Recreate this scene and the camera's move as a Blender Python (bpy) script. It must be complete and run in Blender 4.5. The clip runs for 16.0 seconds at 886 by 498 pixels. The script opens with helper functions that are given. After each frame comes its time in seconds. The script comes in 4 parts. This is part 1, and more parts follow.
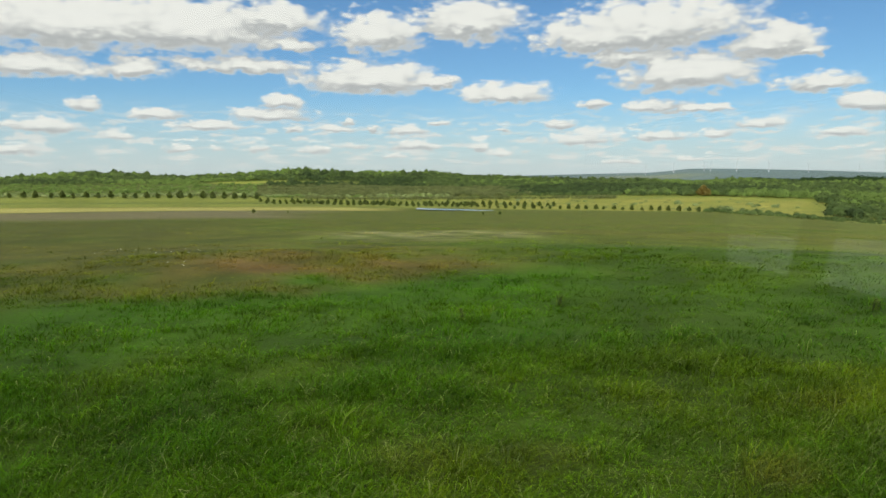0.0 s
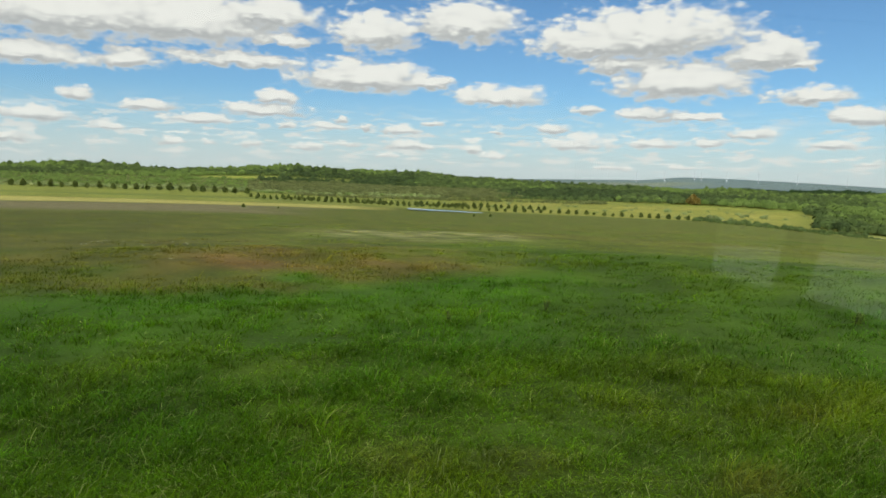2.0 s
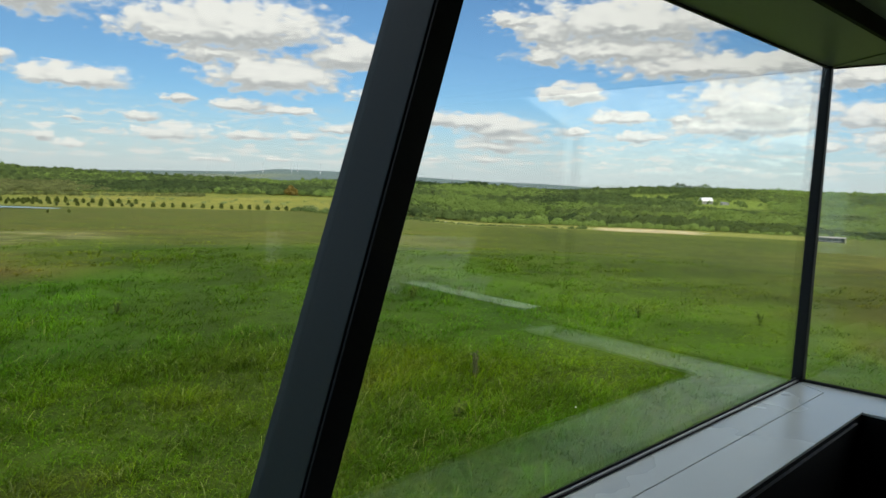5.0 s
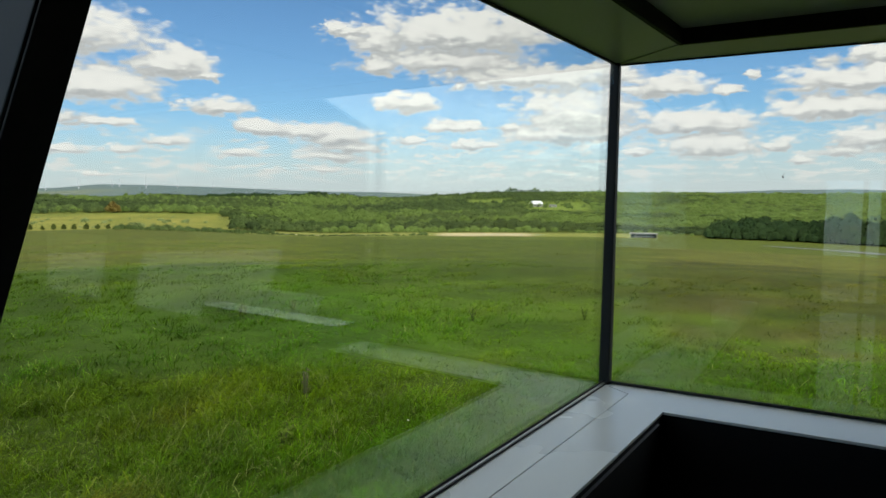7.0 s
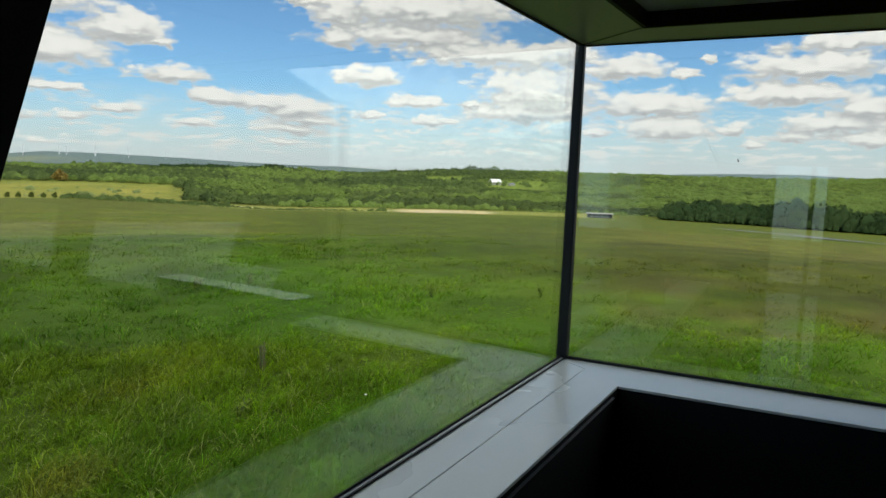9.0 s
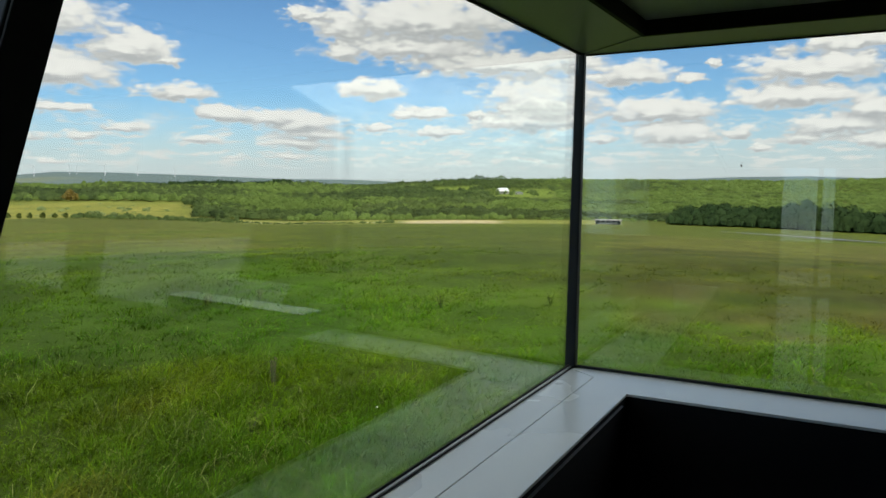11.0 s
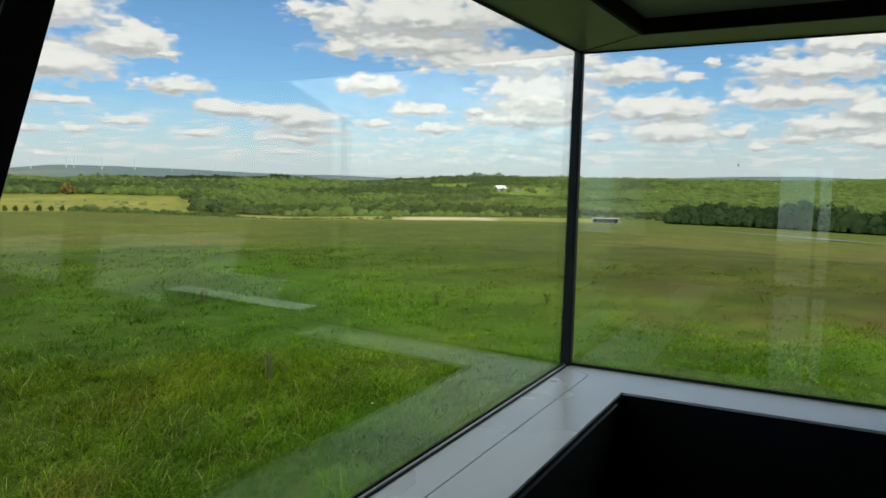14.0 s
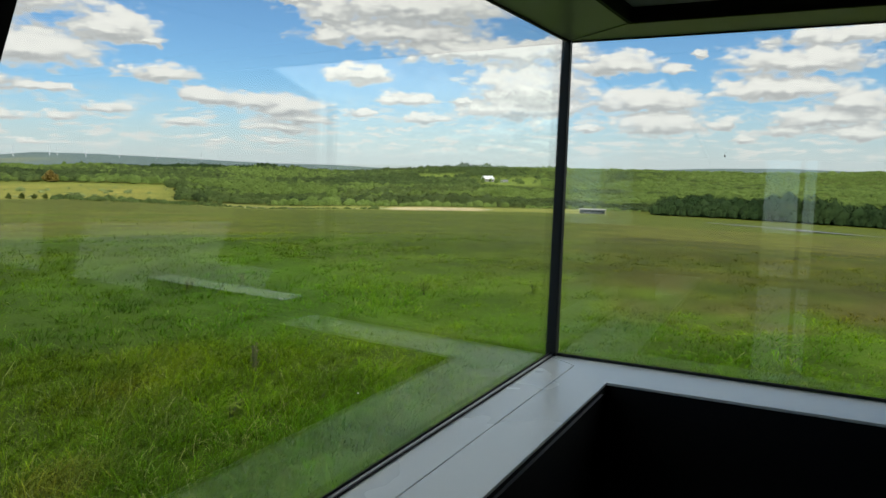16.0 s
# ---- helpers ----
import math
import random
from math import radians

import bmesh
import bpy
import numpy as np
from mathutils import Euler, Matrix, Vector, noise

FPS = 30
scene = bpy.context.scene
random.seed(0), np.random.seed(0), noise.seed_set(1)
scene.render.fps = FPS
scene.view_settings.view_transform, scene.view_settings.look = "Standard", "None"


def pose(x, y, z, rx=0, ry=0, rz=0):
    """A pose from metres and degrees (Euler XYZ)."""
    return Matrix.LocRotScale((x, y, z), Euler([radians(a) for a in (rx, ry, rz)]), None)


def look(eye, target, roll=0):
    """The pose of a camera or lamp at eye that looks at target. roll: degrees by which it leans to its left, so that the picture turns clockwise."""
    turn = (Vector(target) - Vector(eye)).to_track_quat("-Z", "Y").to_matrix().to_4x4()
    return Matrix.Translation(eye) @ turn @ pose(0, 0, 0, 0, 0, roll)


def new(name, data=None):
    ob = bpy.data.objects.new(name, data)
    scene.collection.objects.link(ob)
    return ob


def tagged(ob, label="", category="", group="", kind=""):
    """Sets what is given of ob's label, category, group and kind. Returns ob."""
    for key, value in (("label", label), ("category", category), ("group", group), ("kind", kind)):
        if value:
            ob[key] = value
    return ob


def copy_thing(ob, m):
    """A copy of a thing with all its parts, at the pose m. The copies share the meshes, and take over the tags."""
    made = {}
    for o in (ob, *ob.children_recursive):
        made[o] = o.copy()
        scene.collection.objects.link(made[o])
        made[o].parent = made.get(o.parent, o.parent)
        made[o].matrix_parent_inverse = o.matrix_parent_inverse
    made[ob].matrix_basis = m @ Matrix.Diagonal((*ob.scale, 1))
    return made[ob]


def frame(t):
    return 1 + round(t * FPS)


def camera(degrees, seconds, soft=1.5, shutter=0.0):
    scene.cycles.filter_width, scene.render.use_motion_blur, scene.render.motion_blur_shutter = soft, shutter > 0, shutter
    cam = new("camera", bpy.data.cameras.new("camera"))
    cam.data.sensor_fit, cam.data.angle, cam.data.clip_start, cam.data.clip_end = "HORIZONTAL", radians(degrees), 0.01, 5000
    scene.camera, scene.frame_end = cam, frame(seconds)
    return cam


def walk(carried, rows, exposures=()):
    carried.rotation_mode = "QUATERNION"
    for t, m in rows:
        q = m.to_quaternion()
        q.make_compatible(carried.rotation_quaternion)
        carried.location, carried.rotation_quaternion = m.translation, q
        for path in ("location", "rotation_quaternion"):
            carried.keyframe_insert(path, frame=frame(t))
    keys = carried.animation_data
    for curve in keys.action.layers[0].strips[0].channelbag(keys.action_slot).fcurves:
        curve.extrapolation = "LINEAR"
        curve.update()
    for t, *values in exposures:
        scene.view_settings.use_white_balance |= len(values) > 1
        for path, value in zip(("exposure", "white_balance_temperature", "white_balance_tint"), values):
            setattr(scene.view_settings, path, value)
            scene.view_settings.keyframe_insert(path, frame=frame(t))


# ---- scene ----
cam = camera(65.6, 16.0)
walk(cam, [
    (0.0, pose(-2.649, -0.653, 1.488, 83.88, 0.23, -10.35)),
    (0.5, pose(-2.648, -0.635, 1.477, 83.49, 0.03, -10.16)),
    (1.0, pose(-2.654, -0.621, 1.477, 83.06, -0.87, -9.85)),
    (1.5, pose(-2.639, -0.615, 1.473, 83.27, -2.02, -9.44)),
    (2.0, pose(-2.637, -0.657, 1.503, 83.96, -1.62, -11.02)),
    (2.5, pose(-2.652, -0.700, 1.531, 87.13, -1.39, -17.60)),
    (3.0, pose(-2.637, -0.731, 1.530, 88.31, -2.20, -23.44)),
    (3.5, pose(-2.553, -0.770, 1.536, 86.23, 0.48, -26.72)),
    (4.0, pose(-2.435, -0.810, 1.526, 85.03, 0.10, -30.04)),
    (4.5, pose(-2.342, -0.812, 1.519, 84.37, -0.58, -34.15)),
    (4.7, pose(-2.330, -0.797, 1.510, 84.00, -0.78, -37.95)),
    (4.8, pose(-2.317, -0.782, 1.505, 84.81, -0.55, -40.07)),
    (5.0, pose(-2.305, -0.766, 1.502, 84.23, -1.76, -43.40)),
    (5.2, pose(-2.284, -0.734, 1.502, 84.63, -1.58, -48.41)),
    (7.3, pose(-2.030, -0.739, 1.491, 84.84, -0.66, -57.44)),
    (7.5, pose(-2.044, -0.734, 1.488, 84.32, -1.16, -58.26)),
    (8.0, pose(-2.050, -0.730, 1.485, 83.10, -1.37, -60.48)),
    (8.5, pose(-2.060, -0.731, 1.490, 83.01, -1.65, -60.71)),
    (9.0, pose(-2.060, -0.733, 1.493, 83.29, -1.57, -59.97)),
    (9.5, pose(-2.063, -0.739, 1.494, 83.46, -1.47, -59.74)),
    (10.0, pose(-2.066, -0.745, 1.496, 83.94, -0.38, -59.87)),
    (12.5, pose(-2.057, -0.746, 1.499, 84.27, -0.24, -59.02)),
    (13.0, pose(-2.057, -0.746, 1.499, 84.02, -0.39, -59.24)),
    (13.5, pose(-2.054, -0.743, 1.498, 83.82, -0.56, -59.44)),
    (14.0, pose(-2.060, -0.747, 1.498, 83.88, -0.68, -59.56)),
    (14.5, pose(-2.061, -0.750, 1.498, 83.83, -0.55, -59.58)),
    (15.0, pose(-2.063, -0.752, 1.498, 83.67, -0.38, -59.41)),
    (15.5, pose(-2.058, -0.753, 1.498, 83.44, -0.44, -59.70)),
    (16.0, pose(-2.046, -0.744, 1.495, 83.08, -1.03, -60.58)),
])

# ---- sky, sun ----
SUN_AZ, SUN_EL = -140.0, 56.0          # degrees from +y towards +x
sun_dir = Vector((math.sin(radians(SUN_AZ)) * math.cos(radians(SUN_EL)),
                  math.cos(radians(SUN_AZ)) * math.cos(radians(SUN_EL)), math.sin(radians(SUN_EL))))
sun = new("sun", bpy.data.lights.new("sun", "SUN"))
sun.data.energy, sun.data.angle, sun.data.color = 3.4, radians(0.6), (1.0, 0.95, 0.86)
sun.matrix_world = look(sun_dir * 50, (0, 0, 0))

# cumulus heaps: azimuth, elevation, half width, half height, in degrees
CUMULUS_A = [(-21.2, 2.03, 1.37, 0.39), (-19.8, 7.8, 3.56, 0.84), (-19.5, 3.65, 2.87, 0.55), (-17.5, 11.23, 8.21, 2.25), (-16.8, 5.31, 1.11, 0.48), (-14.6, 3.13, 0.92, 0.37), (-13.6, 8.01, 2.15, 0.69), (-12.0, 4.7, 2.21, 0.42), (-10.3, 2.18, 1.03, 0.34), (-9.5, 11.49, 8.02, 2.07), (-8.2, 3.94, 2.54, 0.43), (-7.8, 2.2, 0.63, 0.26), (-5.5, 8.6, 4.79, 0.72), (-4.4, 2.23, 1.1, 0.45), (-3.4, 4.85, 3.32, 0.53), (-3.2, 12.25, 3.5, 1.23), (-2.5, 5.88, 1.68, 0.61), (-1.7, 3.77, 0.8, 0.36), (-1.5, 10.31, 1.55, 0.59), (-0.2, 2.11, 1.36, 0.32), (1.7, 3.75, 1.82, 0.32), (2.6, 4.39, 0.64, 0.36)]
CUMULUS_B = [(3.2, 2.48, 1.29, 0.32), (4.2, 7.84, 5.28, 1.31), (4.6, 3.76, 0.46, 0.32), (5.2, 11.45, 3.28, 1.6), (6.0, 1.61, 1.16, 0.23), (7.5, 3.72, 1.53, 0.41), (8.3, 2.48, 2.1, 0.46), (9.7, 7.55, 1.85, 0.53), (10.0, 4.26, 1.16, 0.27), (12.5, 12.31, 4.0, 1.76), (13.4, 2.32, 0.7, 0.37), (15.3, 1.85, 1.16, 0.37), (15.3, 3.63, 0.6, 0.23), (15.5, 6.61, 3.55, 0.89), (19.9, 4.07, 1.44, 0.4), (22.1, 2.92, 2.65, 0.72), (22.7, 5.66, 1.23, 0.4), (22.8, 10.74, 4.92, 1.25), (24.8, 1.09, 1.31, 0.27), (25.0, 9.17, 2.97, 0.84), (26.7, 11.37, 7.45, 1.83), (26.9, 5.33, 2.52, 0.56)]
CUMULUS_C = [(27.6, 3.04, 1.89, 0.44), (29.7, 7.89, 4.77, 1.49), (30.0, 1.21, 1.42, 0.24), (30.6, 4.98, 2.41, 0.3), (31.9, 3.11, 1.0, 0.34), (34.6, 3.83, 2.27, 0.42), (35.5, 9.73, 2.75, 1.18), (37.9, 8.82, 1.25, 0.54), (38.5, 6.54, 2.43, 0.58), (40.2, 3.03, 1.55, 0.32), (41.4, 5.09, 1.99, 0.7), (42.6, 1.64, 1.07, 0.22), (42.6, 4.9, 2.6, 0.62), (45.7, 4.81, 2.4, 0.66), (46.9, 1.8, 1.55, 0.27), (47.4, 3.02, 2.31, 0.69)]
CUMULUS_D = [(47.8, 4.5, 2.68, 0.88), (48.7, 3.56, 2.7, 0.45), (48.7, 12.77, 1.69, 0.56), (51.2, 12.22, 2.15, 1.37), (51.3, 10.23, 1.44, 0.72), (53.6, 7.14, 2.22, 0.7), (53.8, 4.15, 1.12, 0.36), (56.6, 10.56, 5.93, 0.93), (57.7, 5.37, 2.16, 0.53), (57.8, 12.82, 7.23, 1.63), (59.1, 3.83, 2.13, 0.44), (62.0, 5.23, 0.83, 0.34), (63.8, 9.23, 6.56, 0.9), (66.4, 4.89, 3.82, 1.04), (67.5, 6.73, 4.28, 1.71), (70.0, 9.43, 1.99, 0.98), (70.3, 4.83, 1.82, 0.81), (72.5, 3.17, 1.1, 0.36), (74.2, 8.2, 2.98, 0.85), (76.3, 5.4, 4.36, 0.95), (77.7, 3.67, 3.71, 1.08)]
CUMULUS_E = [(78.9, 7.72, 1.14, 0.29), (80.4, 8.84, 0.36, 0.33), (82.4, 3.57, 1.18, 0.55), (83.8, 2.45, 0.85, 0.42), (86.2, 6.14, 3.94, 0.88), (87.2, 3.01, 2.16, 0.49), (87.2, 8.09, 4.19, 1.02), (89.3, 4.09, 3.89, 0.87), (89.9, 9.67, 4.27, 0.6), (90.9, 5.05, 2.0, 0.97), (91.5, 2.9, 1.66, 0.7)]


class Nodes:
    """Short hand for building node trees."""

    def __init__(self, tree):
        self.tree = tree
        tree.nodes.clear()

    def add(self, kind, **sockets):
        n = self.tree.nodes.new(kind)
        for key, value in sockets.items():
            setattr(n, key, value)
        return n

    def put(self, socket, value):
        if isinstance(value, bpy.types.NodeSocket):
            self.tree.links.new(value, socket)
        else:
            socket.default_value = value

    def math(self, op, a, b=0.0, c=0.0, clamp=False):
        n = self.add("ShaderNodeMath", operation=op, use_clamp=clamp)
        for s, v in zip(n.inputs, (a, b, c)):
            self.put(s, v)
        return n.outputs[0]

    def vec(self, op, a, b=(0, 0, 0), c=(0, 0, 0)):
        n = self.add("ShaderNodeVectorMath", operation=op)
        for s, v in zip(n.inputs, (a, b, c)):
            self.put(s, v)
        return n.outputs["Value"] if op in ("LENGTH", "DOT_PRODUCT", "DISTANCE") else n.outputs[0]

    def xyz(self, x, y, z):
        n = self.add("ShaderNodeCombineXYZ")
        for s, v in zip(n.inputs, (x, y, z)):
            self.put(s, v)
        return n.outputs[0]

    def noise(self, p, scale, detail=3.0, rough=0.55):
        n = self.add("ShaderNodeTexNoise")
        self.put(n.inputs["Vector"], p)
        n.inputs["Scale"].default_value, n.inputs["Detail"].default_value = scale, detail
        n.inputs["Roughness"].default_value = rough
        return n

    def step(self, x, lo, hi):
        n = self.add("ShaderNodeMapRange", interpolation_type="SMOOTHSTEP")
        for s, v in zip(n.inputs, (x, lo, hi, 0.0, 1.0)):
            self.put(s, v)
        return n.outputs[0]

    def mix(self, f, a, b, blend="MIX"):
        n = self.add("ShaderNodeMix", data_type="RGBA", blend_type=blend)
        self.put(n.inputs[0], f)
        self.put(n.inputs[6], a if isinstance(a, bpy.types.NodeSocket) else (*a, 1.0))
        self.put(n.inputs[7], b if isinstance(b, bpy.types.NodeSocket) else (*b, 1.0))
        return n.outputs[2]


def build_world():
    world = bpy.data.worlds.new("sky")
    scene.world = world
    world.use_nodes = True
    k = Nodes(world.node_tree)
    way = k.add("ShaderNodeTexCoord").outputs["Generated"]
    sky = k.add("ShaderNodeTexSky", sky_type="NISHITA", sun_disc=False, sun_elevation=radians(SUN_EL),
                sun_rotation=radians(SUN_AZ), altitude=500.0, air_density=1.0, dust_density=0.6, ozone_density=1.6)
    blue = k.mix(1.0, sky.outputs[0], (0.084, 0.121, 0.150), "MULTIPLY")
    sep = k.add("ShaderNodeSeparateXYZ")
    k.put(sep.inputs[0], way)
    az = k.math("MULTIPLY", k.math("ARCTAN2", sep.outputs[0], sep.outputs[1]), 180 / math.pi)
    el = k.math("MULTIPLY", k.math("ARCSINE", sep.outputs[2]), 180 / math.pi)
    # ragged edges: the place on the sky is stirred by noise that grows with height
    flat = k.xyz(az, k.math("MULTIPLY", el, 2.2), 0.0)
    fine = k.noise(flat, 0.75, 6.0, 0.55)
    coarse = k.noise(flat, 0.28, 2.0, 0.5)
    stir = k.vec("SUBTRACT", fine.outputs[1], (0.5, 0.5, 0.5))
    reach = k.math("MULTIPLY_ADD", el, 0.16, 0.35)
    place = k.vec("MULTIPLY_ADD", stir, k.xyz(k.math("MULTIPLY", reach, 1.7), k.math("MULTIPLY", reach, 0.85), 0.0), k.xyz(az, el, 0.0))
    tiny = k.noise(flat, 2.3, 6.0, 0.62)
    puffs = k.add("ShaderNodeTexVoronoi", feature="SMOOTH_F1")
    k.put(puffs.inputs["Vector"], k.vec("MULTIPLY_ADD", stir, (1.1, 1.1, 0.0), flat))
    puffs.inputs["Scale"].default_value, puffs.inputs["Detail"].default_value, puffs.inputs["Smoothness"].default_value = 0.66, 1.0, 0.35
    puffs.inputs["Roughness"].default_value, puffs.inputs["Lacunarity"].default_value = 0.6, 2.3
    low_sky = k.math("SUBTRACT", 1.0, k.step(el, 1.5, 7.5))
    place = k.vec("MULTIPLY_ADD", k.vec("SUBTRACT", tiny.outputs[1], (0.5, 0.5, 0.5)), k.xyz(k.math("MULTIPLY", low_sky, 1.3), k.math("MULTIPLY", low_sky, 0.45), 0.0), place)
    some = k.math("MULTIPLY_ADD", low_sky, 0.62, 0.14)
    mixed = k.math("ADD", k.math("MULTIPLY", fine.outputs[0], k.math("SUBTRACT", 1.0, some)), k.math("MULTIPLY", tiny.outputs[0], some))
    ripple = k.math("MULTIPLY_ADD", k.math("SUBTRACT", 0.52, puffs.outputs["Distance"]), 0.60, k.math("MULTIPLY_ADD", mixed, 0.98, -0.49))
    swell = k.math("SUBTRACT", coarse.outputs[0], 0.5)

    heaps = [(a, e, w * grow, h * grow) for a, e, w, h in CUMULUS_A + CUMULUS_B + CUMULUS_C + CUMULUS_D + CUMULUS_E for grow in (1.03 + 0.12 * min(1.0, max(0.0, (a - 25) / 30)),)]
    # the rest of the sky, out of view: scattered heaps of the same kind
    rng = random.Random(5)
    far_heaps = []
    for _ in range(44):
        e = 2.0 + 20.0 * rng.random() ** 1.4
        far_heaps.append((rng.choice([rng.uniform(-180, -42), rng.uniform(104, 180)]), e, (1.5 + 0.16 * e) * rng.uniform(0.8, 2.0), (0.4 + 0.07 * e) * rng.uniform(0.8, 1.6)))
    # Three broad unseen banks, added for the pale sky mirrored in the long window.
    far_heaps += [(131.0, 8.0, 20.0, 7.0), (117.0, 12.0, 11.0, 4.5), (146.0, 13.0, 12.0, 5.0)]
    heaps = heaps + far_heaps

    def bank(lo, hi):
        """The sky between two azimuths, as a node group of its own."""
        group = bpy.data.node_groups.new("cloud_bank", "ShaderNodeTree")
        for label, kind in (("Place", "NodeSocketVector"), ("Ripple", "NodeSocketFloat"), ("Swell", "NodeSocketFloat"), ("Height", "NodeSocketFloat"), ("Blue", "NodeSocketColor")):
            group.interface.new_socket(name=label, in_out="INPUT", socket_type=kind)
        group.interface.new_socket(name="Shader", in_out="OUTPUT", socket_type="NodeSocketShader")
        g = Nodes(group)
        there, rip, swl, high, clear = g.add("NodeGroupInput").outputs[:5]
        near = near_up = None
        for a, e, w, h in heaps:
            if a + 1.5 * w + 2 < lo or a - 1.5 * w - 2 > hi:
                continue
            e, h = e - 0.22 * h, h * 1.16
            v = g.vec("MULTIPLY_ADD", there, (1 / w, 1 / h, 0), (-a / w, -e / h, 0))
            v = g.vec("MINIMUM", v, g.vec("MULTIPLY", v, (1.0, 1.6, 1.0)))      # flat bases
            d = g.vec("LENGTH", v)
            u = g.vec("DISTANCE", v, (0.0, -0.6, 0.0))
            near = d if near is None else g.math("SMOOTH_MIN", near, d, 0.22)
            near_up = u if near_up is None else g.math("SMOOTH_MIN", near_up, u, 0.22)
        haze = g.step(high, -1.0, 7.0)
        body = g.math("ADD", g.math("SUBTRACT", g.math("MULTIPLY_ADD", haze, 0.0, 1.46), near), g.math("MULTIPLY_ADD", rip, g.math("MULTIPLY_ADD", haze, -0.95, 1.85), g.math("MULTIPLY", swl, 0.5)))
        # broken cloud higher up than the window shows, added for its light on the ledge
        over = g.math("MULTIPLY", g.step(high, 17.0, 27.0), g.step(g.math("MULTIPLY_ADD", rip, 0.5, swl), -0.20, 0.03))
        strew = g.noise(g.vec("MULTIPLY", there, (0.42, 2.3, 0.0)), 1.0, 4.0, 0.58)
        strewn = g.math("MULTIPLY", g.step(strew.outputs[0], 0.505, 0.60), g.math("MULTIPLY", g.step(high, 0.3, 1.4), g.math("SUBTRACT", 0.88, g.math("MULTIPLY", g.step(high, 3.0, 6.0), 0.88))))
        cover = g.math("MAXIMUM", g.math("MAXIMUM", g.step(body, 0.0, 0.56), over), strewn)
        top = g.math("ADD", g.math("SUBTRACT", near_up, near), g.math("MULTIPLY", rip, 1.0))
        thin = g.math("SUBTRACT", 1.0, g.step(body, 0.0, 0.75))
        lit = g.math("MAXIMUM", g.step(top, -0.55, 0.42), g.math("MULTIPLY", thin, 0.75))
        cloud = g.mix(lit, (0.58, 0.60, 0.62), (1.06, 1.055, 1.03))
        # Clouds overhead and south-east, out of view, are boosted to light ledge and glass.
        unseen_gain = g.math("MULTIPLY_ADD", g.step(high, 18.0, 45.0), 0.85, 1.55 if lo >= 104 else 1.0)
        cloud = g.mix(1.0, cloud, g.xyz(unseen_gain, unseen_gain, unseen_gain), "MULTIPLY")
        air = g.mix(g.math("MULTIPLY_ADD", haze, -0.85, 0.85), clear, (0.74, 0.81, 0.86))
        cover = g.math("MULTIPLY", cover, g.math("MULTIPLY_ADD", haze, 0.16, 0.84))
        bg = g.add("ShaderNodeBackground")
        g.put(bg.inputs[0], g.mix(cover, air, cloud))
        g.put(g.add("NodeGroupOutput").inputs[0], bg.outputs[0])
        return group

    def use(group):
        n = k.add("ShaderNodeGroup", node_tree=group)
        for socket, value in zip(n.inputs, (place, ripple, swell, el, blue)):
            k.put(socket, value)
        return n.outputs[0]

    edges = [-180, -90, -42, -22, -8, 6, 22, 40, 58, 76, 104, 140, 180]
    banks = [bank(lo, hi) for lo, hi in zip(edges, edges[1:])]
    out = use(banks[0])
    for lo, group in zip(edges[1:], banks[1:]):
        m = k.add("ShaderNodeMixShader")
        k.put(m.inputs[0], k.math("GREATER_THAN", az, float(lo)))
        k.put(m.inputs[1], out)
        k.put(m.inputs[2], use(group))
        out = m.outputs[0]
    k.put(k.add("ShaderNodeOutputWorld").inputs[0], out)


build_world()


# ---- materials ----
def surface(name, a, b, scale=8.0, rough=0.6, bump=0.1, metal=0.0, fine=90.0, spec=0.5, island=0.0, attribute=False, translucent=0.0, stretch=(1, 1, 1)):
    """A two-scale noisy surface between the colours a and b."""
    m = bpy.data.materials.new(name)
    m.use_nodes = True
    k = Nodes(m.node_tree)
    p = k.vec("MULTIPLY", k.add("ShaderNodeTexCoord").outputs["Object"], stretch)
    big, small = k.noise(p, scale, 4.0), k.noise(p, fine, 3.0, 0.6)
    f = k.math("ADD", k.math("MULTIPLY", big.outputs[0], 0.7), k.math("MULTIPLY", small.outputs[0], 0.3))
    col = k.mix(k.step(f, 0.3, 0.7), a, b)
    if attribute:
        base = k.add("ShaderNodeAttribute", attribute_name="tone")
        col = k.mix(1.0, base.outputs["Color"], col, "MULTIPLY")
    if island:
        r = k.add("ShaderNodeNewGeometry").outputs["Random Per Island"]
        g = k.math("MULTIPLY_ADD", r, island * 2, 1.0 - island)
        col = k.mix(1.0, col, k.xyz(g, g, g), "MULTIPLY")
    s = k.add("ShaderNodeBsdfPrincipled")
    k.put(s.inputs["Base Color"], col)
    k.put(s.inputs["Roughness"], k.math("MULTIPLY_ADD", big.outputs[0], 0.2, rough - 0.1))
    s.inputs["Metallic"].default_value = metal
    s.inputs["Specular IOR Level"].default_value = spec
    if bump:
        bn = k.add("ShaderNodeBump")
        bn.inputs["Strength"].default_value = bump
        bn.inputs["Distance"].default_value = 1.0 / fine
        k.put(bn.inputs["Height"], f)
        k.put(s.inputs["Normal"], bn.outputs[0])
    out = s.outputs[0]
    if translucent:
        t = k.add("ShaderNodeBsdfTranslucent")
        k.put(t.inputs[0], col)
        mx = k.add("ShaderNodeMixShader")
        mx.inputs[0].default_value = translucent
        k.put(mx.inputs[1], out)
        k.put(mx.inputs[2], t.outputs[0])
        out = mx.outputs[0]
    k.put(k.add("ShaderNodeOutputMaterial").inputs[0], out)
    return m


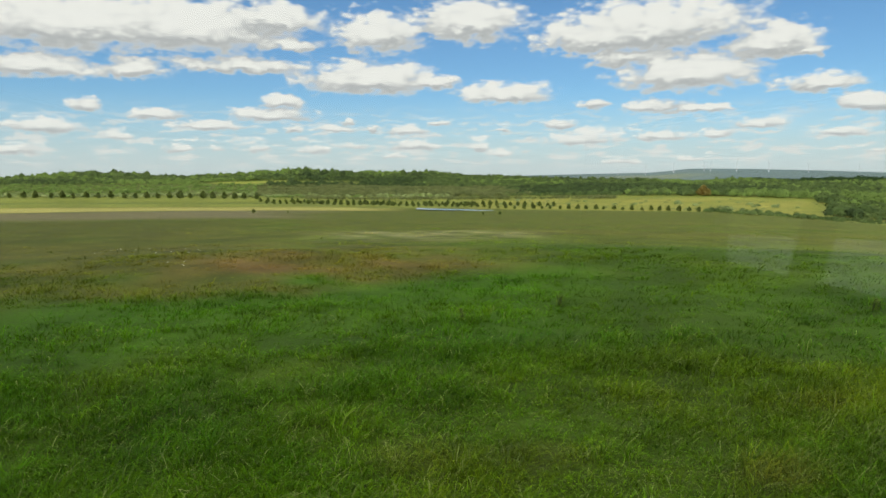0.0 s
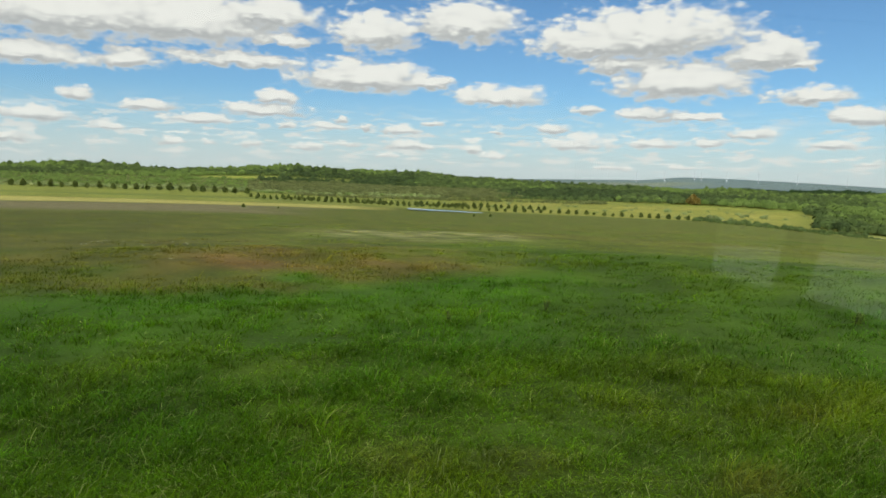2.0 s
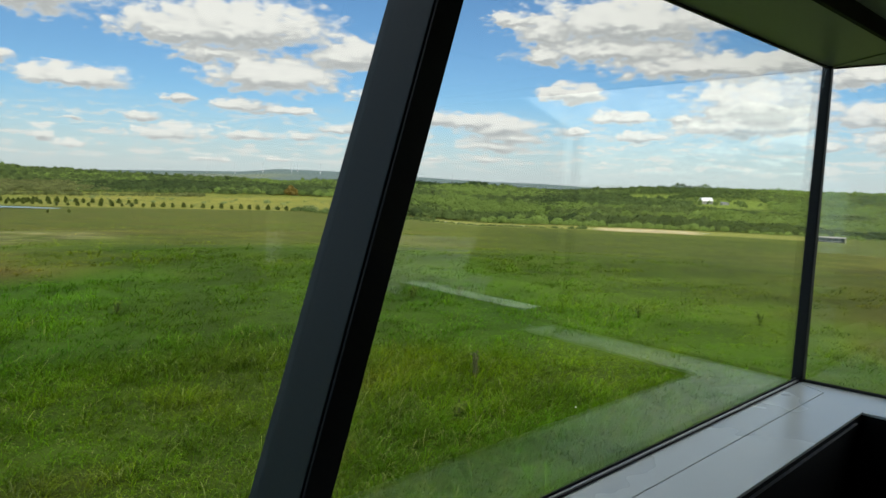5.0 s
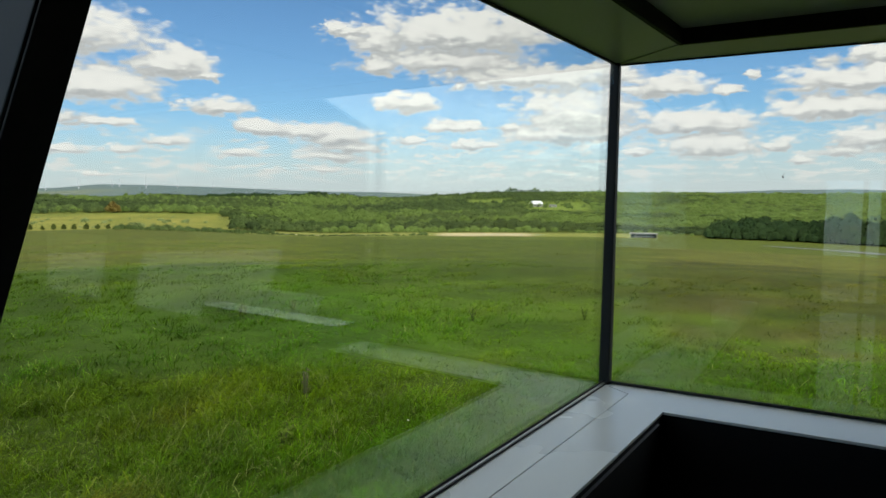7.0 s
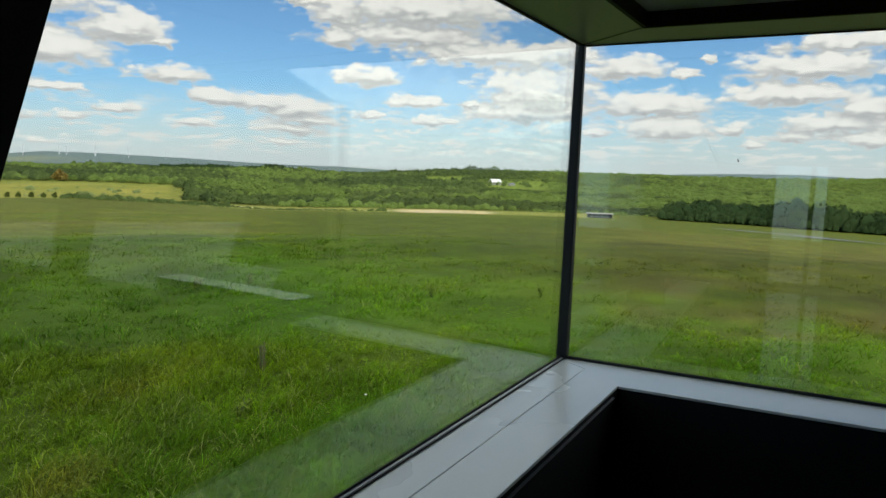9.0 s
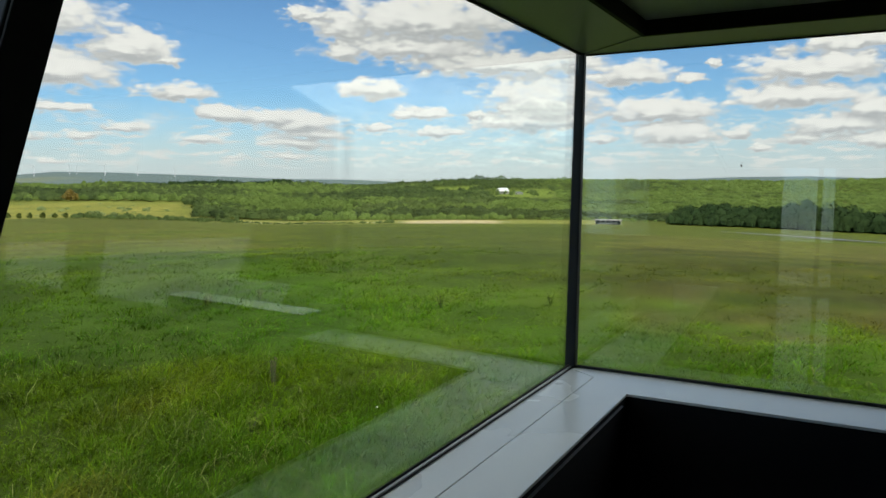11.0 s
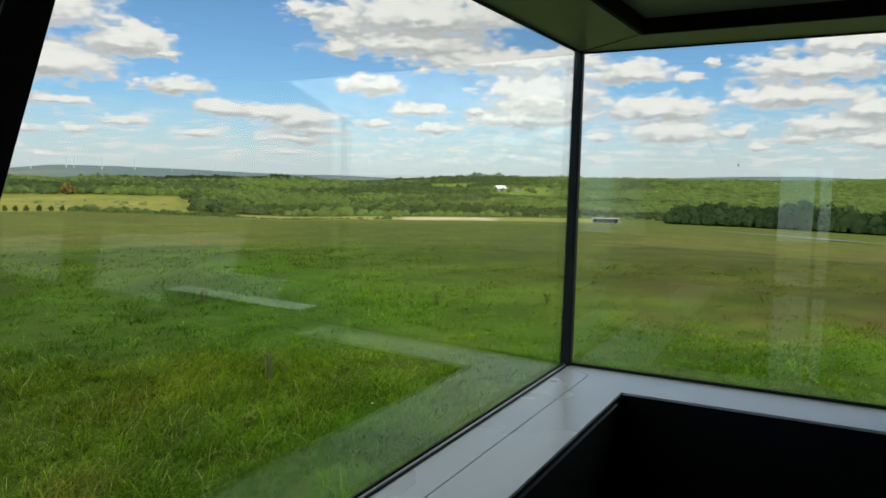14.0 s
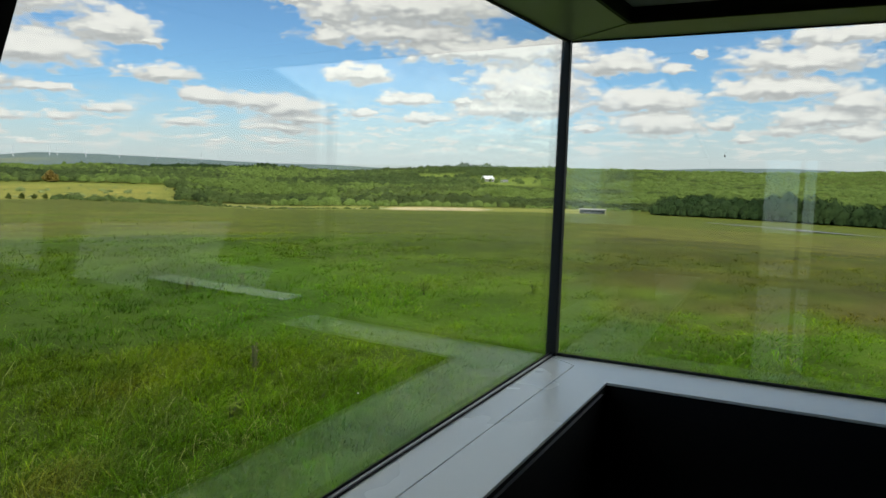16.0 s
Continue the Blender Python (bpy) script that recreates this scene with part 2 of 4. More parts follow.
def glass_material(name, tint):
    m = bpy.data.materials.new(name)
    m.use_nodes = True
    k = Nodes(m.node_tree)
    t = k.add("ShaderNodeBsdfTransparent")
    t.inputs[0].default_value = tint
    g = k.add("ShaderNodeBsdfGlossy")
    g.inputs["Roughness"].default_value = 0.0
    g.inputs["Color"].default_value = (0.93, 1.0, 0.97, 1)
    facing = k.add("ShaderNodeLayerWeight")
    facing.inputs[0].default_value = 0.5
    gloss = k.math("MULTIPLY_ADD", k.math("POWER", facing.outputs["Facing"], 4.6), 0.943, 0.057)
    mx = k.add("ShaderNodeMixShader")
    k.put(mx.inputs[0], gloss)
    k.put(mx.inputs[1], t.outputs[0])
    k.put(mx.inputs[2], g.outputs[0])
    k.put(k.add("ShaderNodeOutputMaterial").inputs[0], mx.outputs[0])
    return m


GLASS = glass_material("window_glass", (0.935, 0.945, 0.925, 1))
SMOKED = glass_material("smoked_glass", (0.94, 0.95, 0.94, 1))
GROUND = surface("meadow_ground", (0.60, 0.62, 0.50), (1.25, 1.25, 1.15), 0.45, 0.9, 0.8, fine=14.0, spec=0.1, attribute=True)
BLADES = surface("grass_blades", (0.75, 0.8, 0.7), (1.3, 1.2, 0.9), 0.8, 0.6, 0.0, spec=0.06, island=0.25, attribute=True, translucent=0.45)
# Leaf colours hold a little haze blue; the sunlit set is simply painted lighter.
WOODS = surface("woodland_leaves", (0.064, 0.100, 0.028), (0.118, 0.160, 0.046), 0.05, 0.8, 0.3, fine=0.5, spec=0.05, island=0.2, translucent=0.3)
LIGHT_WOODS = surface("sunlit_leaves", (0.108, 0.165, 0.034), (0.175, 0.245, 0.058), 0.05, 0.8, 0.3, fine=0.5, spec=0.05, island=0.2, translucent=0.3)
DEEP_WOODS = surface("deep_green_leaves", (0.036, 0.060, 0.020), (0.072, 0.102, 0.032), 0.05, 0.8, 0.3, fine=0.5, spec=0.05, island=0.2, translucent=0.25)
PINES = surface("dark_conifer_needles", (0.022, 0.045, 0.014), (0.045, 0.076, 0.024), 0.05, 0.8, 0.6, fine=0.9, spec=0.04, island=0.15, translucent=0.2)
LEAVES = surface("sapling_leaves", (0.15, 0.195, 0.045), (0.25, 0.29, 0.08), 0.5, 0.7, 0.8, fine=3.0, spec=0.15, island=0.25, translucent=0.45)
OLIVE_LEAVES = surface("olive_scrub_leaves", (0.098, 0.118, 0.036), (0.160, 0.176, 0.060), 0.06, 0.8, 0.4, fine=1.0, spec=0.05, island=0.2, translucent=0.3)
PALE_LEAVES = surface("pale_bush_leaves", (0.12, 0.16, 0.045), (0.22, 0.25, 0.09), 0.1, 0.8, 0.8, fine=1.0, spec=0.1, island=0.25)
RUST_LEAVES = surface("rusty_leaves", (0.30, 0.23, 0.06), (0.42, 0.32, 0.09), 0.5, 0.7, 0.8, fine=3.0, spec=0.15, island=0.2, translucent=0.5)
BARK = surface("bark", (0.06, 0.045, 0.03), (0.13, 0.10, 0.075), 2.0, 0.9, 0.6, fine=12.0, stretch=(1, 1, 0.3))
BLACK_METAL = surface("black_coated_metal", (0.012, 0.014, 0.016), (0.022, 0.025, 0.028), 3.0, 0.55, 0.03, fine=220.0, spec=0.35)
GREY_METAL = surface("charcoal_coated_metal", (0.019, 0.029, 0.033), (0.027, 0.039, 0.043), 2.0, 0.6, 0.04, fine=260.0, spec=0.25)
RUBBER = surface("black_rubber", (0.008, 0.008, 0.008), (0.018, 0.018, 0.018), 12.0, 0.7, 0.05)
SILL = surface("satin_grey_laminate", (0.70, 0.745, 0.70), (0.77, 0.81, 0.765), 1.2, 0.27, 0.02, fine=300.0, spec=0.9)
ALUMINIUM = surface("brushed_aluminium", (0.50, 0.51, 0.51), (0.60, 0.61, 0.61), 4.0, 0.4, 0.02, metal=1.0, fine=300.0, stretch=(0.1, 1, 1))
BEAD = surface("dull_grey_metal", (0.10, 0.10, 0.105), (0.15, 0.15, 0.155), 3.0, 0.5, 0.02, fine=200.0)
POLISHED = surface("polished_steel", (0.72, 0.74, 0.74), (0.80, 0.81, 0.81), 3.0, 0.2, 0.01, metal=1.0, fine=200.0)
BLACK_PANEL = surface("matt_black_panel", (0.006, 0.006, 0.007), (0.011, 0.011, 0.012), 2.0, 0.75, 0.03, spec=0.2)
SOFFIT = surface("painted_soffit", (0.235, 0.25, 0.22), (0.29, 0.305, 0.27), 1.5, 0.4, 0.03)
CARPET = surface("dark_carpet", (0.010, 0.010, 0.011), (0.022, 0.022, 0.024), 5.0, 0.95, 0.4, fine=180.0, spec=0.1)
DARK_WALL = surface("dark_plaster", (0.035, 0.035, 0.037), (0.05, 0.05, 0.052), 2.0, 0.85, 0.1)
TERRACE = surface("dark_paving", (0.10, 0.10, 0.09), (0.15, 0.145, 0.135), 0.25, 0.85, 0.3, fine=12.0)
PLAZA = surface("grey_paving", (0.17, 0.165, 0.15), (0.24, 0.235, 0.22), 0.25, 0.85, 0.3, fine=12.0)
CONCRETE = surface("pale_concrete", (0.42, 0.41, 0.38), (0.55, 0.54, 0.50), 0.8, 0.85, 0.3, fine=30.0)
WHITE_PAINT = surface("white_painted_metal", (0.84, 0.85, 0.85), (0.90, 0.90, 0.90), 0.4, 0.5, 0.02, fine=8.0)
BARN_WALL = surface("weathered_boards", (0.30, 0.29, 0.27), (0.44, 0.42, 0.39), 0.4, 0.8, 0.3, fine=4.0, stretch=(6, 6, 0.5))
ASPHALT = surface("blue_grey_road", (0.15, 0.15, 0.20), (0.20, 0.20, 0.26), 0.3, 0.85, 0.2, fine=6.0)
WATER = surface("pond_water", (0.05, 0.06, 0.06), (0.07, 0.08, 0.08), 0.2, 0.14, 0.0)


# ---- geometry helpers ----
def link_mesh(name, verts, faces, material, parent=None, label="", smooth=False):
    me = bpy.data.meshes.new(name)
    me.from_pydata([tuple(v) for v in verts], [], faces)
    me.materials.append(material)
    if smooth:
        me.polygons.foreach_set("use_smooth", [True] * len(me.polygons))
    ob = new(name, me)
    if parent is not None:
        ob.parent = parent
    if label:
        ob["label"] = label
    return ob


def part(name, bm, material, parent=None, label="", smooth=False):
    me = bpy.data.meshes.new(name)
    bmesh.ops.recalc_face_normals(bm, faces=bm.faces)
    bm.to_mesh(me)
    bm.free()
    me.materials.append(material)
    if smooth:
        me.polygons.foreach_set("use_smooth", [True] * len(me.polygons))
    ob = new(name, me)
    if parent is not None:
        ob.parent = parent
    if label:
        ob["label"] = label
    return ob


def slab(top, bottom, bevel=0.0):
    """A closed solid between two rings of equally many points."""
    bm = bmesh.new()
    a, b = [bm.verts.new(p) for p in top], [bm.verts.new(p) for p in bottom]
    bm.faces.new(a)
    bm.faces.new(b[::-1])
    n = len(a)
    for i in range(n):
        bm.faces.new((a[i], b[i], b[(i + 1) % n], a[(i + 1) % n]))
    bmesh.ops.recalc_face_normals(bm, faces=bm.faces)
    if bevel:
        bmesh.ops.bevel(bm, geom=bm.edges[:], offset=bevel, segments=2, affect="EDGES", profile=0.5)
    return bm


def box(x0, x1, y0, y1, z0, z1, bevel=0.0):
    ring = [(x0, y0), (x1, y0), (x1, y1), (x0, y1)]
    return slab([(x, y, z1) for x, y in ring], [(x, y, z0) for x, y in ring], bevel)


def plate(ring, z0, z1, bevel=0.0):
    return slab([(x, y, z1) for x, y in ring], [(x, y, z0) for x, y in ring], bevel)


def big_mesh(name, verts, faces, material, tone=None, smooth=False):
    """A mesh from arrays: faces is a list of index arrays, each of one polygon size."""
    me = bpy.data.meshes.new(name)
    loops = np.concatenate([f.ravel() for f in faces]).astype(np.int32)
    sizes = np.concatenate([np.full(len(f), f.shape[1]) for f in faces])
    me.vertices.add(len(verts))
    me.vertices.foreach_set("co", np.asarray(verts, np.float32).ravel())
    me.loops.add(len(loops))
    me.loops.foreach_set("vertex_index", loops)
    me.polygons.add(len(sizes))
    me.polygons.foreach_set("loop_start", np.concatenate([[0], np.cumsum(sizes)[:-1]]).astype(np.int32))
    if smooth:
        me.polygons.foreach_set("use_smooth", np.ones(len(sizes), bool))
    me.materials.append(material)
    me.update(calc_edges=True)
    if tone is not None:
        at = me.color_attributes.new("tone", "FLOAT_COLOR", "POINT")
        at.data.foreach_set("color", np.concatenate([tone, np.ones((len(tone), 1))], 1).astype(np.float32).ravel())
    return new(name, me)


# ---- the land ----
CX, CY, EYE = -2.3, -0.7, 1.5
AZ_KEYS = [-180, -40, 5, 30, 45, 70, 95, 180]
DIST_KEYS = [20, 40, 80, 150, 250, 350, 450, 600, 800]
FALL = [[-6.0, -4.2, -3.3, -2.8, -2.4, -2.1, -1.9, -1.5, -1.0],
        [-6.0, -4.0, -3.1, -2.65, -2.3, -1.95, -1.65, -1.25, -0.7],
        [-6.0, -4.5, -3.7, -3.3, -2.92, -2.72, -2.45, -1.95, -1.15],
        [-6.0, -4.5, -3.75, -3.32, -3.05, -2.8, -2.4, -1.8, -1.2],
        [-6.0, -4.85, -4.2, -3.92, -3.77, -3.45, -2.95, -2.25, -1.5],
        [-6.0, -4.75, -4.2, -3.86, -3.68, -3.33, -2.9, -2.1, -1.3],
        [-6.2, -5.1, -4.7, -4.4, -4.22, -3.6, -3.1, -2.1, -1.3],
        [-6.0, -4.2, -3.3, -2.8, -2.4, -2.1, -1.9, -1.5, -1.0]]
RIDGE_AZ = [-180, -26, -18, -13.6, -4.6, 3.4, 10.7, 18, 25, 31, 45, 51, 58, 66, 74, 87, 93, 180]
RIDGE_EL = [0.3, 0.28, 0.42, 0.27, 0.68, 0.52, 0.24, 0.02, -0.22, -0.13, -0.33, -0.18, -0.04, 0.32, 0.29, 0.22, 0.45, 0.4]
FAR_AZ = [-180, 10, 18, 25, 28, 32, 37, 41, 45, 50, 56, 64, 74, 82, 87, 92, 100, 180]
FAR_EL = [-0.4, -0.1, 0.07, 0.2, 0.5, 0.45, 0.30, 0.14, -0.02, -0.05, -0.3, -0.3, -0.1, 0.2, 0.27, 0.1, -0.2, -0.4]


def wave(x, y, s, seed):
    """Cheap smooth noise in about -1..1, from a few crossed sines."""
    r = np.random.RandomState(seed)
    out = np.zeros_like(x, dtype=float)
    for i in range(6):
        a, f, p = r.uniform(0, 6.28), s * r.uniform(0.6, 1.9), r.uniform(0, 6.28)
        out += np.sin((x * np.cos(a) + y * np.sin(a)) * f + p + 1.3 * np.sin((x * np.sin(a) - y * np.cos(a)) * f * 0.7 + p * 2))
    return out / 3.2


def polar(x, y):
    """Bearing on the plan and distance from the viewing room."""
    return np.degrees(np.arctan2(x - CX, y - CY)) * 1.0328 - 3.13, np.hypot(x - CX, y - CY)


def spot(az, d):
    """The place at a bearing on the plan and a distance."""
    a = np.radians((az + 3.13) / 1.0328)
    return CX + d * np.sin(a), CY + d * np.cos(a)


def ground_at(x, y):
    return float(land(np.array([x]), np.array([y]))[0])


def band(v, lo, hi, soft):
    return np.clip((v - lo) / soft, 0, 1) * np.clip((hi - v) / soft, 0, 1)


POND_Z = -12.2


def land(x, y):
    """Height of the ground."""
    x, y = np.asarray(x, float), np.asarray(y, float)
    az, d = polar(x, y)
    ridge = np.interp(az, RIDGE_AZ, RIDGE_EL)
    far = np.interp(az, FAR_AZ, FAR_EL)
    e = np.zeros_like(d)
    cols = [np.interp(az, AZ_KEYS, [row[i] for row in FALL]) for i in range(len(DIST_KEYS))]
    cols += [ridge - 0.45, ridge * 0 - 1.0, far * 0.5 - 0.25, far - 0.05, far * 0 - 0.9]
    keys = np.log(np.array(DIST_KEYS + [1100, 1500, 2500, 3900, 4900]))
    ld = np.log(np.maximum(d, 1.0))
    e = cols[0].copy()
    for i in range(len(cols) - 1):
        f = np.clip((ld - keys[i]) / (keys[i + 1] - keys[i]), 0, 1)
        f = f * f * (3 - 2 * f) * 0.4 + f * 0.6
        e = np.where(ld > keys[i], cols[i] * (1 - f) + cols[i + 1] * f, e)
    z = EYE + d * np.tan(np.radians(e))
    hollow = band(az, 3.9, 13.0, 0.8) * band(d, 246, 306, 8)
    z = z * (1 - hollow) + (POND_Z - 0.4) * hollow
    near = -0.40 + 0.05 * wave(x, y, 0.9, 3)
    f = np.clip((d - 12) / 14, 0, 1)
    f = f * f * (3 - 2 * f)
    return near * (1 - f) + z * f + np.clip(d - 15, 0, 40) * 0.002 * wave(x, y, 0.12, 4)


def meadow_tone(x, y):
    """Colour of the meadow at a place; far land has blue haze painted in."""
    az, d = polar(x, y)
    n1, n2, n3 = wave(x, y, 0.55, 11), wave(x, y, 2.2, 12), wave(x, y, 0.06, 13)
    streak = wave(x * 0.3, y * 1.3, 0.8, 14)
    tone = np.array([0.062, 0.125, 0.006]) + np.zeros((len(x), 3))

    def lay(w, c):
        nonlocal tone
        w = np.clip(w, 0, 1)[:, None]
        tone = tone * (1 - w) + np.array(c) * w

    lay(0.45 + 0.5 * n1, (0.042, 0.098, 0.005))
    lay(0.3 * n2 + 0.05, (0.095, 0.14, 0.012))
    lay(band(d, 6.5, 14, 2) * band(az, -60, 60, 10) * 0.7, (0.038, 0.105, 0.006))
    # trodden strip and dry patches close to the building
    for px, py, pr, c in ((0.2, 3.0, 0.26, (0.14, 0.12, 0.045)), (-2.05, 3.8, 0.34, (0.085, 0.105, 0.025)), (-1.2, 3.6, 0.3, (0.09, 0.11, 0.022)), (1.33, 4.13, 0.5, (0.115, 0.125, 0.03))):
        q = np.hypot(x - px, (y - py) * 1.6) / pr
        lay(np.clip(1.35 - q + 0.5 * n2, 0, 1) * 0.6, c)
    # mixed olive field further out
    lay(np.clip((d - 17) / 10, 0, 1) * (0.8 + 0.3 * n1), (0.108, 0.118, 0.026))
    lay(np.clip((d - 18) / 12, 0, 1) * (0.5 * streak), (0.070, 0.108, 0.013))
    # reddish grass in seed
    rd = d + 1.2 * n1 + 10.0 - np.interp(az, [-25, -15, -6, 0, 5, 15, 25], [10.6, 10.2, 9.2, 10.6, 12.6, 14.5, 17.5])
    red = band(az + 4 * n1, -60, 26, 12) * np.clip((rd - 9.0) / 2, 0, 1) * np.clip((33 - 0.35 * (az + 25) - d) / 13, 0, 1)
    lay(red * np.interp(az, [-24, -9], [0.55, 1.0]) * (0.72 + 0.25 * streak + 0.25 * n2), (0.152, 0.103, 0.044))
    lay(band(az, -6, 17, 6) * band(d + n1, 25, 38, 4) * (0.42 + 0.5 * n2), (0.27, 0.27, 0.16))
    # right hand field
    lay(band(az, 38, 120, 8) * np.clip((d - 14) / 10, 0, 1) * 0.7, (0.086, 0.118, 0.014))
    lay(band(az + 2 * n1, 73, 130, 5) * band(d + n1, 8.6, 13, 1.6) * (0.25 + 0.35 * n2), (0.12, 0.11, 0.04))
    lay(band(az + 3 * n1, 66, 130, 8) * band(d + 3 * n1, 17, 70, 8) * (0.6 + 0.2 * streak + 0.2 * n2), (0.118, 0.122, 0.034))
    lay(band(az + 3 * n1, 62, 130, 9) * band(d + 0.8 * n1, 8.8, 24, 3) * (0.62 + 0.3 * n2), (0.084, 0.100, 0.020))
    lay(band(az + 2 * n1, 72, 130, 6) * band(d + 0.5 * n2, 9.2, 14.5, 1.5) * (0.3 + 0.5 * n2), (0.085, 0.076, 0.03))
    # grey-purple and straw strips towards the valley
    lay(band(az + 2 * n3, -120, -1, 7) * band(d, 95, 240, 25) * 0.85, (0.165, 0.148, 0.100))
    lay(band(az + n3, -120, 5, 5) * band(d, 235, 350, 12) * (0.95 + 0.2 * n3), (0.35, 0.335, 0.12))
    lay(band(az, -120, 39, 3) * band(d, 345, 660, 15) * (0.8 + 0.3 * n3), (0.21, 0.245, 0.055))
    lay(band(az, -120, 8, 3) * band(d, 440, 475, 8) * 0.8, (0.11, 0.15, 0.04))
    lay(band(az, 9, 38, 2) * band(d, 285, 590, 15) * (0.85 + 0.3 * n3), (0.205, 0.225, 0.05))
    lay(band(az, 9, 38, 2) * band(d, 285, 590, 15) * (0.5 * wave(x, y, 0.09, 15) + 0.2), (0.30, 0.29, 0.08))
    lay(band(az, 38, 74, 3) * band(d, 245, 340, 8) * 0.85, (0.27, 0.29, 0.09))
    lay(band(az, 54.5, 63.5, 1) * band(d + 8 * n3, 250, 315, 6), (0.56, 0.48, 0.34))
    lay(np.clip((d - 650) / 60, 0, 1), (0.085, 0.125, 0.020))
    lay(band(az, -60, 9, 3) * band(d + 20 * n3, 640, 960, 30) * (0.7 + 0.35 * np.sin(d * 0.045 + az * 0.5)), (0.118, 0.155, 0.042))
    lay(band(az, 62.6, 68, 0.6) * band(d, 720, 920, 30), (0.17, 0.24, 0.045))
    lay(band(az, 57.3, 61.2, 0.6) * band(d, 900, 1010, 20), (0.17, 0.24, 0.045))
    lay(band(az, -12, -5, 1) * band(d, 900, 960, 15), (0.27, 0.31, 0.07))
    lay(band(az, -4.5, 0.5, 1) * band(d, 890, 940, 15), (0.27, 0.31, 0.07))
    # Land past 1600 m is painted hazy blue, in place of real air.
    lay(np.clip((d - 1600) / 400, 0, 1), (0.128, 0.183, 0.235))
    lay(band(az, 18, 31, 4) * band(d + 150 * n3, 2100, 2900, 250) * 0.6, (0.22, 0.25, 0.18))
    grain = 1.0 + (0.13 * wave(x, y, 4.6, 16) + 0.06 * wave(x, y, 1.5, 17)) * np.clip((70 - d) / 40, 0, 1)
    tone *= np.interp(az, [0, 30], [0.88, 1.0])[:, None]
    lay(band(az, 12, 46, 9) * band(d, 2, 22, 3) * 0.45, (0.040, 0.062, 0.010))
    lay(band(az, 68, 130, 7) * band(d + 0.8 * n1, 8.5, 30, 4) * 0.62, (0.050, 0.056, 0.013))
    lay(band(az, 44, 76, 7) * band(d, 9, 120, 6) * 0.62, (0.047, 0.074, 0.011))
    lay(band(az, -120, -8, 8) * band(d, 10, 90, 5) * 0.48, (0.058, 0.064, 0.016))
    tone *= np.clip(grain, 0.5, 1.5)[:, None]
    return tone * np.array([1.05, 0.97, 0.8])


def build_ground():
    a = np.concatenate([np.linspace(-180, -45, 40, endpoint=False), np.linspace(-45, 105, 400, endpoint=False), np.linspace(105, 180, 24, endpoint=False)])
    d = np.concatenate([np.linspace(1.0, 30, 110, endpoint=False), np.geomspace(30, 4900, 220)])
    A, D = np.meshgrid(np.radians(a), d)
    x, y = (CX + D * np.sin(A)).ravel(), (CY + D * np.cos(A)).ravel()
    z = land(x, y)
    na, nd = len(a), len(d)
    i = np.arange(nd - 1)[:, None] * na + np.arange(na)[None, :]
    j = np.arange(nd - 1)[:, None] * na + (np.arange(na)[None, :] + 1) % na
    quads = np.stack([i, i + na, j + na, j], -1).reshape(-1, 4)
    verts = np.stack([x, y, z], 1)
    verts = np.concatenate([verts, [[CX, CY, -0.4]]])
    # Near ground is darkened: dark soil plus the shade between tufts.
    soil_shade = np.clip((11 - np.hypot(x - CX, y - CY)) / 5, 0, 1)[:, None] * 0.45
    tone = meadow_tone(x, y) * (1 - soil_shade) + np.array([0.030, 0.040, 0.010]) * soil_shade
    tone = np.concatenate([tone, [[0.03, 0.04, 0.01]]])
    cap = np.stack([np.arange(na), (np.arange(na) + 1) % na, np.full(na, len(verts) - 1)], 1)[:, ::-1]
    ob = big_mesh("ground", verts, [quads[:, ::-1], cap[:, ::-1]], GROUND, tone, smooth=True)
    tagged(ob, "rolling green meadow land sloping down to a wooded valley", "ground", kind="structure")


build_ground()


